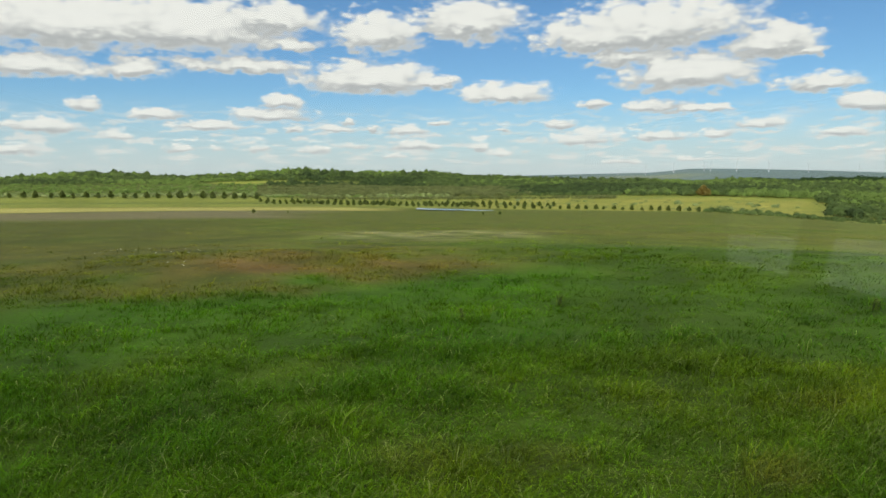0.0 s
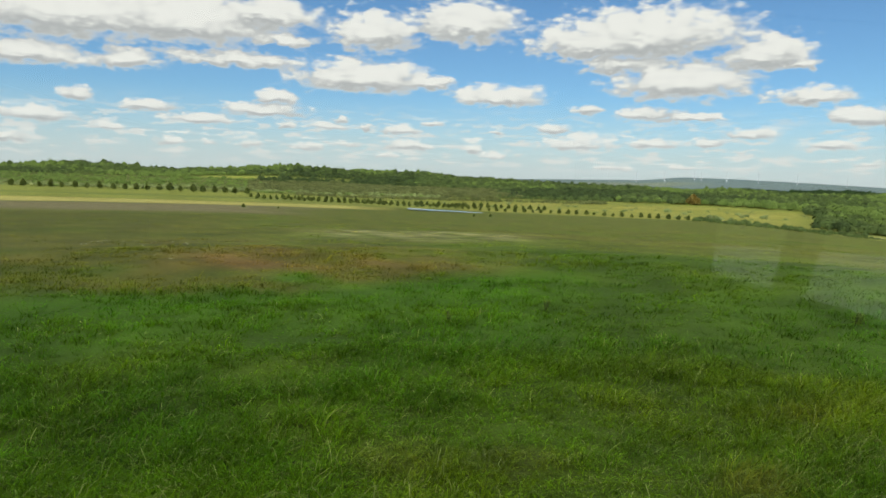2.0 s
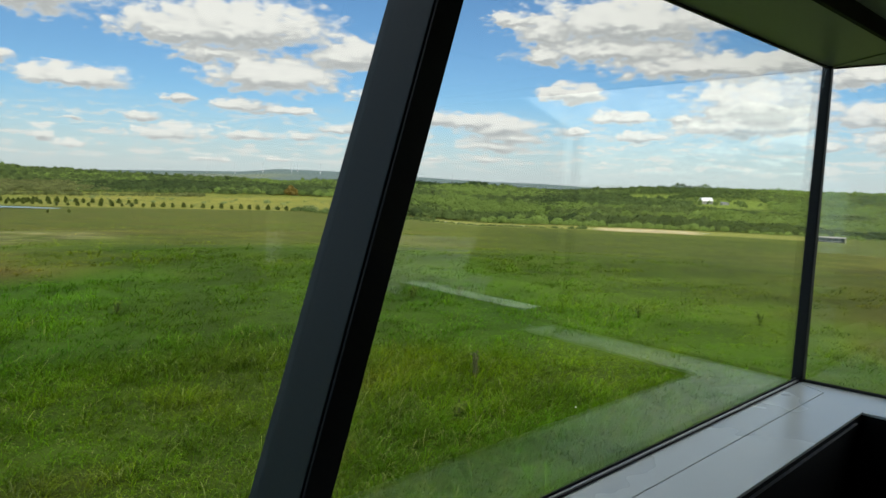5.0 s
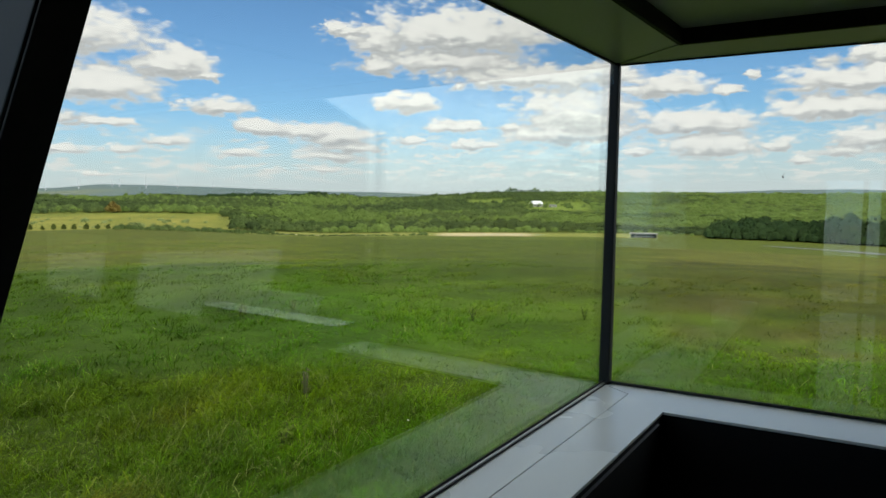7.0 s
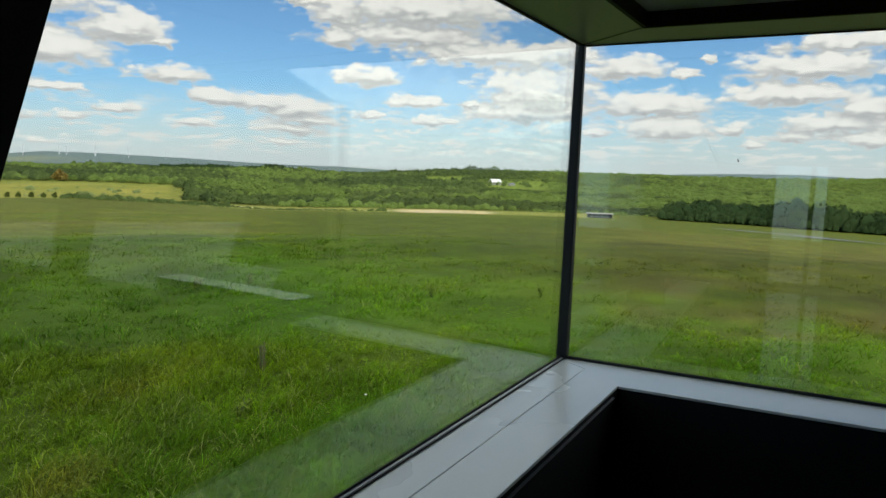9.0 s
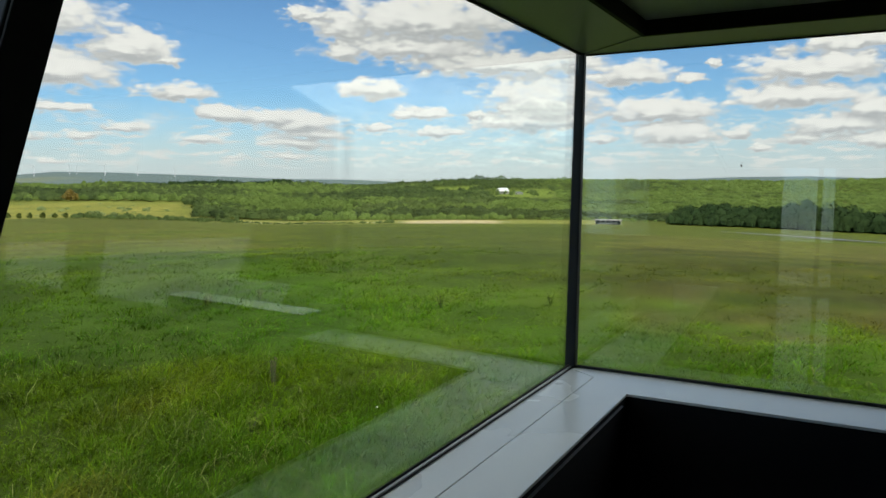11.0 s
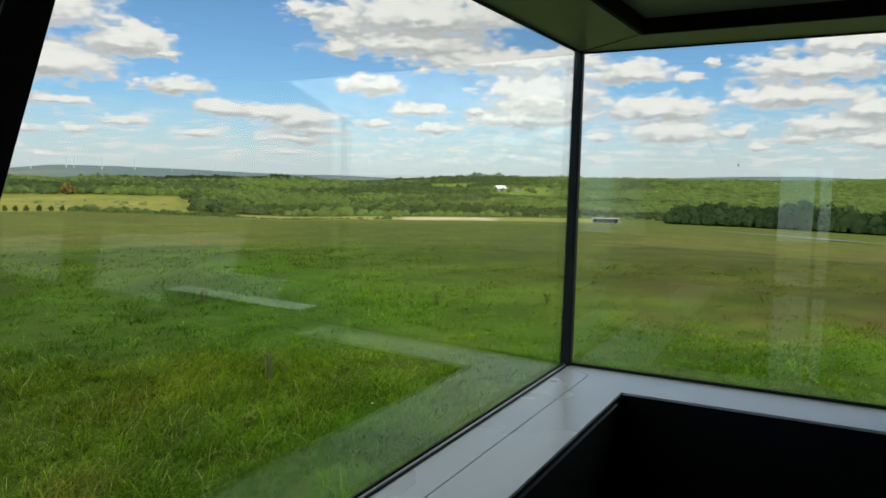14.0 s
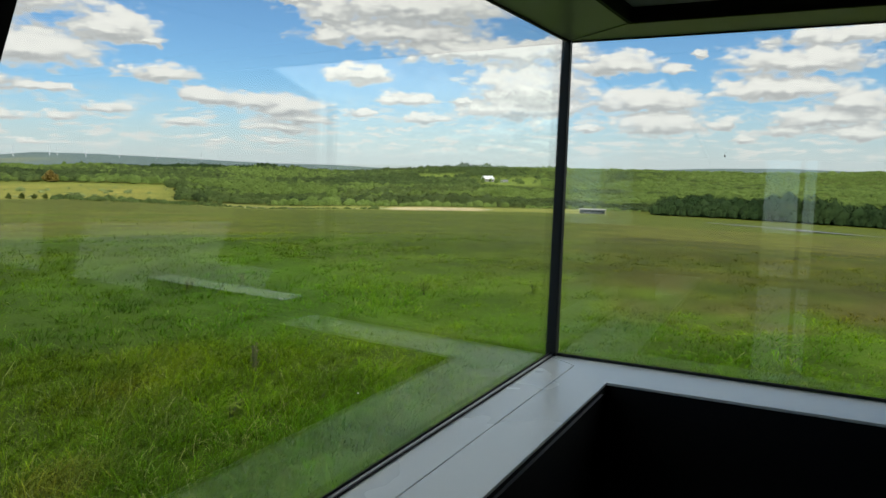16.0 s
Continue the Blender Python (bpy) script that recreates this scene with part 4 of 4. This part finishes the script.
def turbine(az, d, turn, scale):
    x, y = spot(az, d)
    ob = new("wind_turbine")
    ob.matrix_basis = pose(x, y, ground_at(x, y) - 2, 0, 0, -az) @ Matrix.Scale(scale, 4)
    bm = bmesh.new()
    bmesh.ops.create_cone(bm, cap_ends=True, segments=12, radius1=2.0, radius2=1.3, depth=52, matrix=Matrix.Translation((0, 0, 26)))
    part("tower", bm, WHITE_PAINT, ob)
    part("nacelle", box(-1.8, 1.8, -3.0, 4.5, 51.0, 54.6, 0.5), WHITE_PAINT, ob)
    bm = bmesh.new()
    bmesh.ops.create_uvsphere(bm, u_segments=10, v_segments=8, radius=1.5, matrix=Matrix.Translation((0, -3.6, 53)))
    rotor = part("hub", bm, WHITE_PAINT, ob)
    for k in range(3):
        a = radians(turn + 120 * k)
        u, v = Vector((math.sin(a), 0, math.cos(a))), Vector((math.cos(a), 0, -math.sin(a)))
        hub = Vector((0, -3.6, 53))
        ring = lambda y: [(hub + u * r + v * w + Vector((0, y, 0)))[:] for r, w in ((0.5, -0.6), (6, -0.8), (27, -0.2), (27, 0.2), (6, 0.7), (0.5, 0.6))]
        part("blade", slab(ring(-0.35), ring(0.35)), WHITE_PAINT, rotor)
    tagged(ob, "slender white wind turbine on the far ridge", "wind turbine", "wind turbines on the ridge")


for az, d, turn, sc in ((24.4, 3600, 10, 0.55), (26.6, 3600, 50, 0.6), (28.9, 3650, 80, 0.55), (31.3, 3550, 30, 0.6), (33.6, 3600, 100, 0.55), (29.4, 3650, 20, 0.5), (36.3, 3650, 65, 0.5), (22.2, 3700, 95, 0.4), (39.6, 3700, 15, 0.45), (42.5, 3700, 45, 0.4)):
    turbine(az, d - 450, turn, sc * 1.3)

# ---- the room: glazed corner over the meadow ----
SILL_Z, HEAD_Z, LEAN_X, SKEW = 0.90, 1.880, 0.038, radians(2.9)
RS, RC = math.sin(SKEW), math.cos(SKEW)


def east(s, n, z):
    """A place on the east wall: s along it from the corner, n inwards."""
    return (s * RS - n * RC + LEAN_X * (z - SILL_Z) / (HEAD_Z - SILL_Z), -s * RC - n * RS, z)


def east_box(s0, s1, n0, n1, z0, z1, bevel=0.0):
    ring = [(s0, n0), (s1, n0), (s1, n1), (s0, n1)]
    return slab([east(s, n, z1) for s, n in ring], [east(s, n, z0) for s, n in ring], bevel)


def north_poly(ring, y0, y1, bevel=0.0):
    return slab([(x, y1, z) for x, z in ring], [(x, y0, z) for x, z in ring], bevel)


WEST_X, SOUTH_Y = -4.2, -6.6
floor = tagged(part("floor", box(WEST_X - 0.2, 0.72, SOUTH_Y - 0.2, 0.011, -0.5, 0.0), CARPET), "dark carpeted floor of the viewing room", "floor", kind="structure")
wall_n = tagged(part("wall_north", box(WEST_X, -0.02, -0.12, 0.012, 0.0, SILL_Z - 0.034), DARK_WALL), "dark wall under the long window", "wall", kind="structure")
head_n = tagged(part("lintel", box(WEST_X, 0.03, -0.10, 0.013, HEAD_Z + 0.062, 2.3), DARK_WALL), "dark lintel over the long window", "wall", kind="structure")
wall_e = tagged(part("wall_east", east_box(0.0, 2.140, -0.012, 0.10, 0.0, SILL_Z - 0.034), DARK_WALL), "dark wall under the east windows", "wall", kind="structure")
tagged(part("wall_east", east_box(2.141, 6.8, -0.012, 0.10, 0.0, 0.833), DARK_WALL), "low dark wall under the back window", "wall", kind="structure")
head_e = tagged(part("lintel", east_box(0.0, 6.8, -0.013, 0.10, HEAD_Z + 0.062, 2.3), DARK_WALL), "dark lintel over the east windows", "wall", kind="structure")
wall_s = tagged(part("wall_south", box(WEST_X - 0.15, 0.72, SOUTH_Y - 0.15, SOUTH_Y, 0.0, 2.3), DARK_WALL), "dark plain wall at the back of the room", "wall", kind="structure")


def west_wall():
    bm = bmesh.new()
    for y0, y1, z0, z1 in ((SOUTH_Y, -1.16, 0, 2.3), (-0.66, 0.16, 0, 2.3), (-1.16, -0.66, 2.02, 2.3)):
        b = box(WEST_X - 0.15, WEST_X, y0, y1, z0, z1)
        me = bpy.data.meshes.new("tmp")
        b.to_mesh(me)
        b.free()
        bm.from_mesh(me)
        bpy.data.meshes.remove(me)
    return tagged(part("wall_west", bm, DARK_WALL), "dark wall with a narrow glazed door opening", "wall", kind="structure")


west_wall()
# Unseen roof slab, added to keep direct sun out of the room.
tagged(part("roof", box(WEST_X - 0.3, 0.78, SOUTH_Y - 0.3, 0.05, 2.3, 2.5), CONCRETE), "flat concrete roof over the viewing room, unseen, blocking the sun", "roof", kind="structure")

# ceiling: outer soffit, fascia painted black for its shade, raised inner panel
ceil = part("ceiling", plate([(WEST_X, -0.253), (-0.172, -0.253), east(6.7, 0.219, HEAD_Z)[:2], (WEST_X, SOUTH_Y)], 1.918, 2.0), SOFFIT)
tagged(ceil, "dark painted ceiling panel", "ceiling", kind="structure")
IN_C = (-0.155, -0.238)
HEAD_W = HEAD_Z + 0.044          # the long window's head is a little higher at its west end
soff_n = part("soffit", slab([(WEST_X, 0.0, HEAD_W + 0.015), (LEAN_X, 0.0, HEAD_Z + 0.033), (IN_C[0], IN_C[1], HEAD_Z + 0.033), (WEST_X, -0.238, HEAD_W + 0.015)],
                             [(WEST_X, 0.0, HEAD_W), (LEAN_X, 0.0, HEAD_Z + 0.003), (IN_C[0], IN_C[1], HEAD_Z + 0.003), (WEST_X, -0.238, HEAD_W)]), SOFFIT)
tagged(soff_n, "painted soffit above the long window", "soffit", kind="structure")
e_far0, e_far1 = east(6.7, 0.0, HEAD_Z), east(6.7, 0.203, HEAD_Z)
soff_e = part("soffit", slab([(LEAN_X + 0.002, -0.002, HEAD_Z + 0.033), (e_far0[0], e_far0[1], HEAD_Z + 0.033), (e_far1[0], e_far1[1], HEAD_Z + 0.033), (IN_C[0] + 0.001, IN_C[1] - 0.002, HEAD_Z + 0.033)],
                             [(LEAN_X + 0.002, -0.002, HEAD_Z), (e_far0[0], e_far0[1], HEAD_Z), (e_far1[0], e_far1[1], HEAD_Z), (IN_C[0] + 0.001, IN_C[1] - 0.002, HEAD_Z)]), SOFFIT)
tagged(soff_e, "painted soffit above the east window", "soffit", kind="structure")
far_out, far_in, in_in = east(6.7, 0.204, HEAD_Z)[:2], east(6.7, 0.217, HEAD_Z)[:2], (IN_C[0] - 0.016, -0.251)
for ring in ([(WEST_X, -0.239), (IN_C[0] - 0.003, -0.239), in_in, (WEST_X, -0.251)], [(IN_C[0] - 0.001, -0.241), far_out, far_in, (in_in[0] + 0.001, in_in[1] - 0.002)]):
    tagged(part("trim", plate(ring, HEAD_Z - 0.002, 1.935, 0.001), BLACK_PANEL), "fascia round the raised ceiling panel, coloured black for its shade", "trim", kind="structure")
tagged(part("trim", plate([(WEST_X, -0.88), (-0.26, -0.88), (-0.26, -0.884), (WEST_X, -0.884)], 1.9165, 1.9185), BLACK_PANEL), "thin dark joint across the ceiling panel", "trim", kind="structure")

# long north window with its leaning mullion
window_1 = tagged(new("window_1"), "long frameless window with a leaning charcoal mullion", "window", kind="structure")
K = 0.317


def mull(z, dx=0.0):
    return -1.766 + K * (z - 1.5) + dx


GT = 0.010
top, low = HEAD_Z + 0.06, SILL_Z - 0.03
pane_a = part("pane", north_poly([(WEST_X, low), (mull(low, 0.01), low), (mull(top, 0.01), top), (WEST_X, top)], 0.0, GT), GLASS, window_1)
pane_b = part("pane", north_poly([(mull(low, 0.045), low), (-0.012, low), (LEAN_X - 0.012, top), (mull(top, 0.045), top)], 0.0, GT), GLASS, window_1)


def fin(ring, bevel):
    return slab([(mull(top, x), y, top) for x, y in ring], [(mull(low, x), y, low) for x, y in ring], bevel)


part("mullion", fin(((-0.004, -0.097), (0.045, -0.097), (0.050, 0.026), (0.010, 0.026)), 0.002), GREY_METAL, window_1, "leaning charcoal metal mullion")
# The mullion's front is blackened with a strip, as it gets no light.
part("cover_strip", fin(((-0.001, -0.102), (0.042, -0.102), (0.042, -0.0975), (-0.001, -0.0975)), 0.001), BLACK_METAL, window_1, "black strip standing for the mullion's unlit front")
part("gasket", fin(((0.0495, -0.012), (0.054, -0.012), (0.054, -0.001), (0.0495, -0.001)), 0.0), RUBBER, window_1, "black rubber gasket")
part("gasket", box(WEST_X, -0.018, -0.0045, -0.001, SILL_Z + 0.0005, SILL_Z + 0.012, 0.001), RUBBER, window_1, "black rubber gasket")
part("bead", box(WEST_X, -0.018, -0.011, -0.005, SILL_Z + 0.0005, SILL_Z + 0.007, 0.001), ALUMINIUM, window_1, "grey metal glazing bead")
part("gasket", box(WEST_X, -0.018, -0.0145, -0.0115, SILL_Z + 0.0005, SILL_Z + 0.0035, 0.0005), RUBBER, window_1, "black rubber gasket")
part("gasket", slab([(WEST_X, -0.010, HEAD_W - 0.001), (LEAN_X - 0.018, -0.010, HEAD_Z + 0.002), (LEAN_X - 0.018, -0.001, HEAD_Z + 0.002), (WEST_X, -0.001, HEAD_W - 0.001)],
                    [(WEST_X, -0.010, HEAD_W - 0.006), (LEAN_X - 0.018, -0.010, HEAD_Z - 0.003), (LEAN_X - 0.018, -0.001, HEAD_Z - 0.003), (WEST_X, -0.001, HEAD_W - 0.006)], 0.001), RUBBER, window_1, "black rubber gasket")

window_2 = tagged(new("window_2"), "frameless east window meeting the long window at a corner", "window", kind="structure")
part("pane", east_box(0.012, 2.139, -GT, 0.0, low, top), GLASS, window_2)
part("gasket", east_box(0.018, 2.07, 0.001, 0.007, SILL_Z + 0.0005, SILL_Z + 0.010, 0.001), RUBBER, window_2, "black rubber gasket")
part("gasket", east_box(0.018, 2.07, 0.001, 0.010, HEAD_Z - 0.005, HEAD_Z - 0.001, 0.001), RUBBER, window_2, "black rubber gasket")
# Unseen reflector, added so a bright strip of sky shows in the long window.
tagged(part("window_sill", east_box(1.20, 2.12, -0.14, -0.0125, SILL_Z - 0.10, SILL_Z + 0.030, 0.002), POLISHED), "unseen polished metal strip reflecting sky into the long window", "sill", kind="structure")
# Unseen panels, added to bound the east sky mirrored in the long window.
for ring in ([(0.945, 0.902), (0.957, 0.902), (0.957, 1.733), (0.905, 1.705), (0.912, 1.10), (0.935, 1.0)], [(0.988, 1.06), (1.57, 1.06), (1.45, 1.30), (2.138, 1.30), (2.138, HEAD_Z - 0.005), (1.25, HEAD_Z - 0.005), (0.988, 1.74)]):
    tagged(part("screen_panel", slab([east(q, 0.020, z) for q, z in ring], [east(q, 0.012, z) for q, z in ring], 0.002), BLACK_PANEL), "unseen matt black panel with a slanted top, cutting off the mirrored sky", "panel", kind="structure")
window_3 = tagged(new("window_3"), "deep east window with a leaning mullion at the back of the room", "window", kind="structure")
LOW_Z = 0.875
part("pane", east_box(2.145, 3.75, -GT, 0.0, LOW_Z - 0.02, 1.27), GLASS, window_3)
tagged(part("wall_east", east_box(3.751, 6.8, -0.012, 0.10, 0.834, 1.249), DARK_WALL), "dark wall past the low back window", "wall", kind="structure")
tagged(part("wall_east", east_box(2.141, 6.8, 0.001, 0.10, 1.25, HEAD_Z + 0.03), DARK_WALL), "dark wall over the low back window", "wall", kind="structure")
part("mullion", slab([east(q, n, 1.248) for q, n in ((2.66, 0.09), (2.82, 0.09), (2.82, -0.04), (2.66, -0.04))],
                     [east(q, n, LOW_Z) for q, n in ((2.785, 0.08), (2.93, 0.08), (2.93, -0.04), (2.785, -0.04))], 0.003), GREY_METAL, window_3)
tagged(part("window_sill", east_box(2.15, 3.74, 0.003, 0.10, LOW_Z - 0.04, LOW_Z, 0.003), BLACK_PANEL), "matt black sill of the low back window", "sill", kind="structure")

corner = slab([(LEAN_X - 0.0115, -0.016, top), (LEAN_X + 0.0105, -0.016, top), (LEAN_X + 0.0105, 0.012, top), (LEAN_X - 0.0115, 0.012, top)],
              [(-0.016, -0.020, low), (0.016, -0.020, low), (0.016, 0.014, low), (-0.016, 0.014, low)], 0.004)
tagged(part("corner_post", corner, BLACK_METAL), "slim black metal post at the glazed corner", "post", kind="structure")

# broad ledge under the glass, black casing below
LX, LY = -0.190, -0.236
ledge = tagged(new("window_ledge"), "satin grey laminate window ledge turning the corner", "ledge", kind="structure")
part("board", plate([(WEST_X, -0.002), (-0.020, -0.002), (-0.079, -0.102), (WEST_X, -0.102)], SILL_Z - 0.008, SILL_Z, 0.0008), SILL, ledge)
e1, e2 = east(1.0, 0.003, SILL_Z), east(1.0, 0.1895, SILL_Z)
part("board", plate([(WEST_X, -0.1042), (-0.0765, -0.1042), (-0.0165, -0.003), (-0.003, -0.003), e1[:2], e2[:2], (LX, LY), (WEST_X, LY)], SILL_Z - 0.008, SILL_Z, 0.0015), SILL, ledge)
tagged(part("casing", box(WEST_X, LX + 0.02, LY + 0.001, LY + 0.03, 0.0, SILL_Z - 0.009), BLACK_PANEL), "matt black casing under the window ledge", "casing", kind="structure")
ce0, ce1 = east(1.0, 0.1875, SILL_Z), east(1.0, 0.155, SILL_Z)
tagged(part("casing", plate([(LX + 0.0015, LY), (LX + 0.030, LY), ce1[:2], ce0[:2]], 0.0, SILL_Z - 0.009), BLACK_PANEL), "matt black casing under the east ledge", "casing", kind="structure")
tagged(part("trim", box(WEST_X, LX - 0.05, LY - 0.007, LY + 0.0005, SILL_Z - 0.0200, SILL_Z - 0.0187), BEAD), "thin metal bead under the ledge", "trim", kind="structure")

# unseen terrace on the far side of the building, added for the door's reflection
tagged(part("pavement", box(-30, WEST_X - 0.2, -9, 0.0, -3.0, -0.06), TERRACE), "grey paved terrace outside the glazed door, unseen but for its reflection", "pavement", kind="structure")

door = tagged(new("door_1"), "narrow glazed door with dark rails", "door", kind="structure")
for y0, y1, z0, z1 in ((-1.16, -0.66, 0.0, 0.06), (-1.16, -0.66, 0.86, 0.95), (-1.16, -0.66, 1.97, 2.02)):
    part("rail", box(WEST_X - 0.09, WEST_X - 0.05, y0 + 0.03, y1 - 0.03, z0, z1, 0.003), BLACK_METAL, door)
# Pane added to dim the door as mirrored in the east glass.
part("pane", box(WEST_X - 0.074, WEST_X - 0.068, -1.10, -0.69, 0.05, 1.98), SMOKED, door, "grey tinted glass")
for y0, y1 in ((-1.16, -1.075), (-0.985, -0.95), (-0.69, -0.66)):
    part("stile", box(WEST_X - 0.092, WEST_X - 0.048, y0, y1, 0.0, 2.02, 0.003), BLACK_METAL, door)

# smear on the east glass
bm = bmesh.new()
for ds, z, r in ((0.476, 1.535, 0.0020), (0.4745, 1.539, 0.0013), (0.478, 1.545, 0.0009)):
    bmesh.ops.create_icosphere(bm, subdivisions=2, radius=r, matrix=Matrix.Translation(east(ds, 0.0015, z)) @ Matrix.Diagonal((0.35, 1, 1.3, 1)))
tagged(part("glass_speck", bm, BARK, None, "", True), "small dark speck of dirt stuck on the window glass", "dirt")


# ---- plants that stand out of the meadow ----
def weed(high, wide, leaves, seed, material):
    """A broad-leaved plant: stalks with folded pointed leaves."""
    r = random.Random(seed)
    ob = new("weed")
    stem, leaf = bmesh.new(), bmesh.new()
    for k in range(4):
        a = r.uniform(0, 6.28)
        tip = Vector((math.cos(a) * wide * 0.25, math.sin(a) * wide * 0.25, high * r.uniform(0.75, 1.0)))
        m = look((tip / 2)[:], tip[:])
        bmesh.ops.create_cone(stem, cap_ends=True, segments=6, radius1=0.004, radius2=0.008, depth=tip.length, matrix=m)
        for i in range(leaves):
            t = 0.15 + 0.85 * (i + r.random()) / leaves
            c, b = tip * t, r.uniform(0, 6.28)
            out = Vector((math.cos(b), math.sin(b), r.uniform(-0.1, 0.6))).normalized()
            side = out.cross(Vector((0, 0, 1))).normalized()
            n = wide * r.uniform(0.22, 0.4)
            down = Vector((0, 0, -0.25 * n))
            q = [leaf.verts.new(p) for p in (c, c + out * n * 0.5 + side * n * 0.22, c + out * n + down, c + out * n * 0.5 - side * n * 0.22, c + out * n * 0.5 - Vector((0, 0, 0.05 * n)))]
            leaf.faces.new((q[0], q[1], q[4]))
            leaf.faces.new((q[1], q[2], q[4]))
            leaf.faces.new((q[2], q[3], q[4]))
            leaf.faces.new((q[3], q[0], q[4]))
    part("stem", stem, STALK, ob)
    part("leaves", leaf, material, ob)
    return ob


STALK = surface("green_stalk", (0.06, 0.09, 0.02), (0.10, 0.12, 0.03), 5.0, 0.7, 0.1)
WEED_LEAF = surface("weed_leaf", (0.10, 0.155, 0.016), (0.15, 0.205, 0.026), 8.0, 0.8, 0.1, spec=0.05, translucent=0.3)
RUST_WEED = surface("dry_weed_leaf", (0.07, 0.055, 0.02), (0.11, 0.08, 0.03), 8.0, 0.7, 0.1)
rw = random.Random(8)
for x, y, high, wide in ((4.84, 7.46, 0.3, 0.3), (5.05, 7.6, 0.22, 0.26), (5.6, 7.1, 0.24, 0.26), (1.43, 2.97, 0.24, 0.3), (1.6, 3.08, 0.2, 0.26),
                         (-0.8, 8.1, 0.26, 0.3), (0.8, 8.8, 0.26, 0.3), (6.4, 4.3, 0.28, 0.32), (7.4, 3.0, 0.28, 0.32)):
    ob = weed(high * 0.7, wide * 0.7, 12, rw.randint(0, 999), WEED_LEAF)
    ob.matrix_basis = pose(x, y, ground_at(x, y), 0, 0, rw.uniform(0, 360))
    tagged(ob, "dark green broad-leaved weed standing in the meadow", "weed", "broad-leaved weeds")
for x, y, high in ((2.35, 3.63, 0.33), (2.42, 3.7, 0.27)):
    ob = weed(high, 0.11, 9, rw.randint(0, 999), RUST_WEED)
    ob.matrix_basis = pose(x, y, ground_at(x, y), 0, 0, rw.uniform(0, 360))
    tagged(ob, "dry rust-brown weed stalk in the grass", "weed", "dry weeds")


def flowers():
    r = np.random.RandomState(9)
    verts, faces = [], []
    for cx, cy, spread, count in ((-7.3, 15.6, 0.34, 7), (-6.1, 15.4, 0.36, 6), (-5.6, 15.0, 0.4, 4), (-5.1, 12.9, 0.12, 4), (1.87, 2.12, 0.01, 1)):
        for _ in range(count):
            x, y = cx + r.normal(0, spread), cy + r.normal(0, spread * 0.6)
            z = ground_at(x, y) + r.uniform(0.16, 0.26)
            k = 0.009 if cy < 6 else 0.017
            i = len(verts)
            verts += [(x, y, z + k * 0.3)] + [(x + k * math.cos(a), y + k * math.sin(a), z + k * 0.5 * (j % 2)) for j, a in enumerate(np.linspace(0, 6.28, 7)[:-1])]
            faces += [(i, i + 1 + j, i + 1 + (j + 1) % 6) for j in range(6)]
    tagged(link_mesh("wildflowers", verts, faces, PETALS), "scattered small white wildflowers in the meadow", "flowers", kind="stuff")


PETALS = surface("white_petals", (0.70, 0.70, 0.58), (0.80, 0.80, 0.72), 20.0, 0.7, 0.0)
flowers()
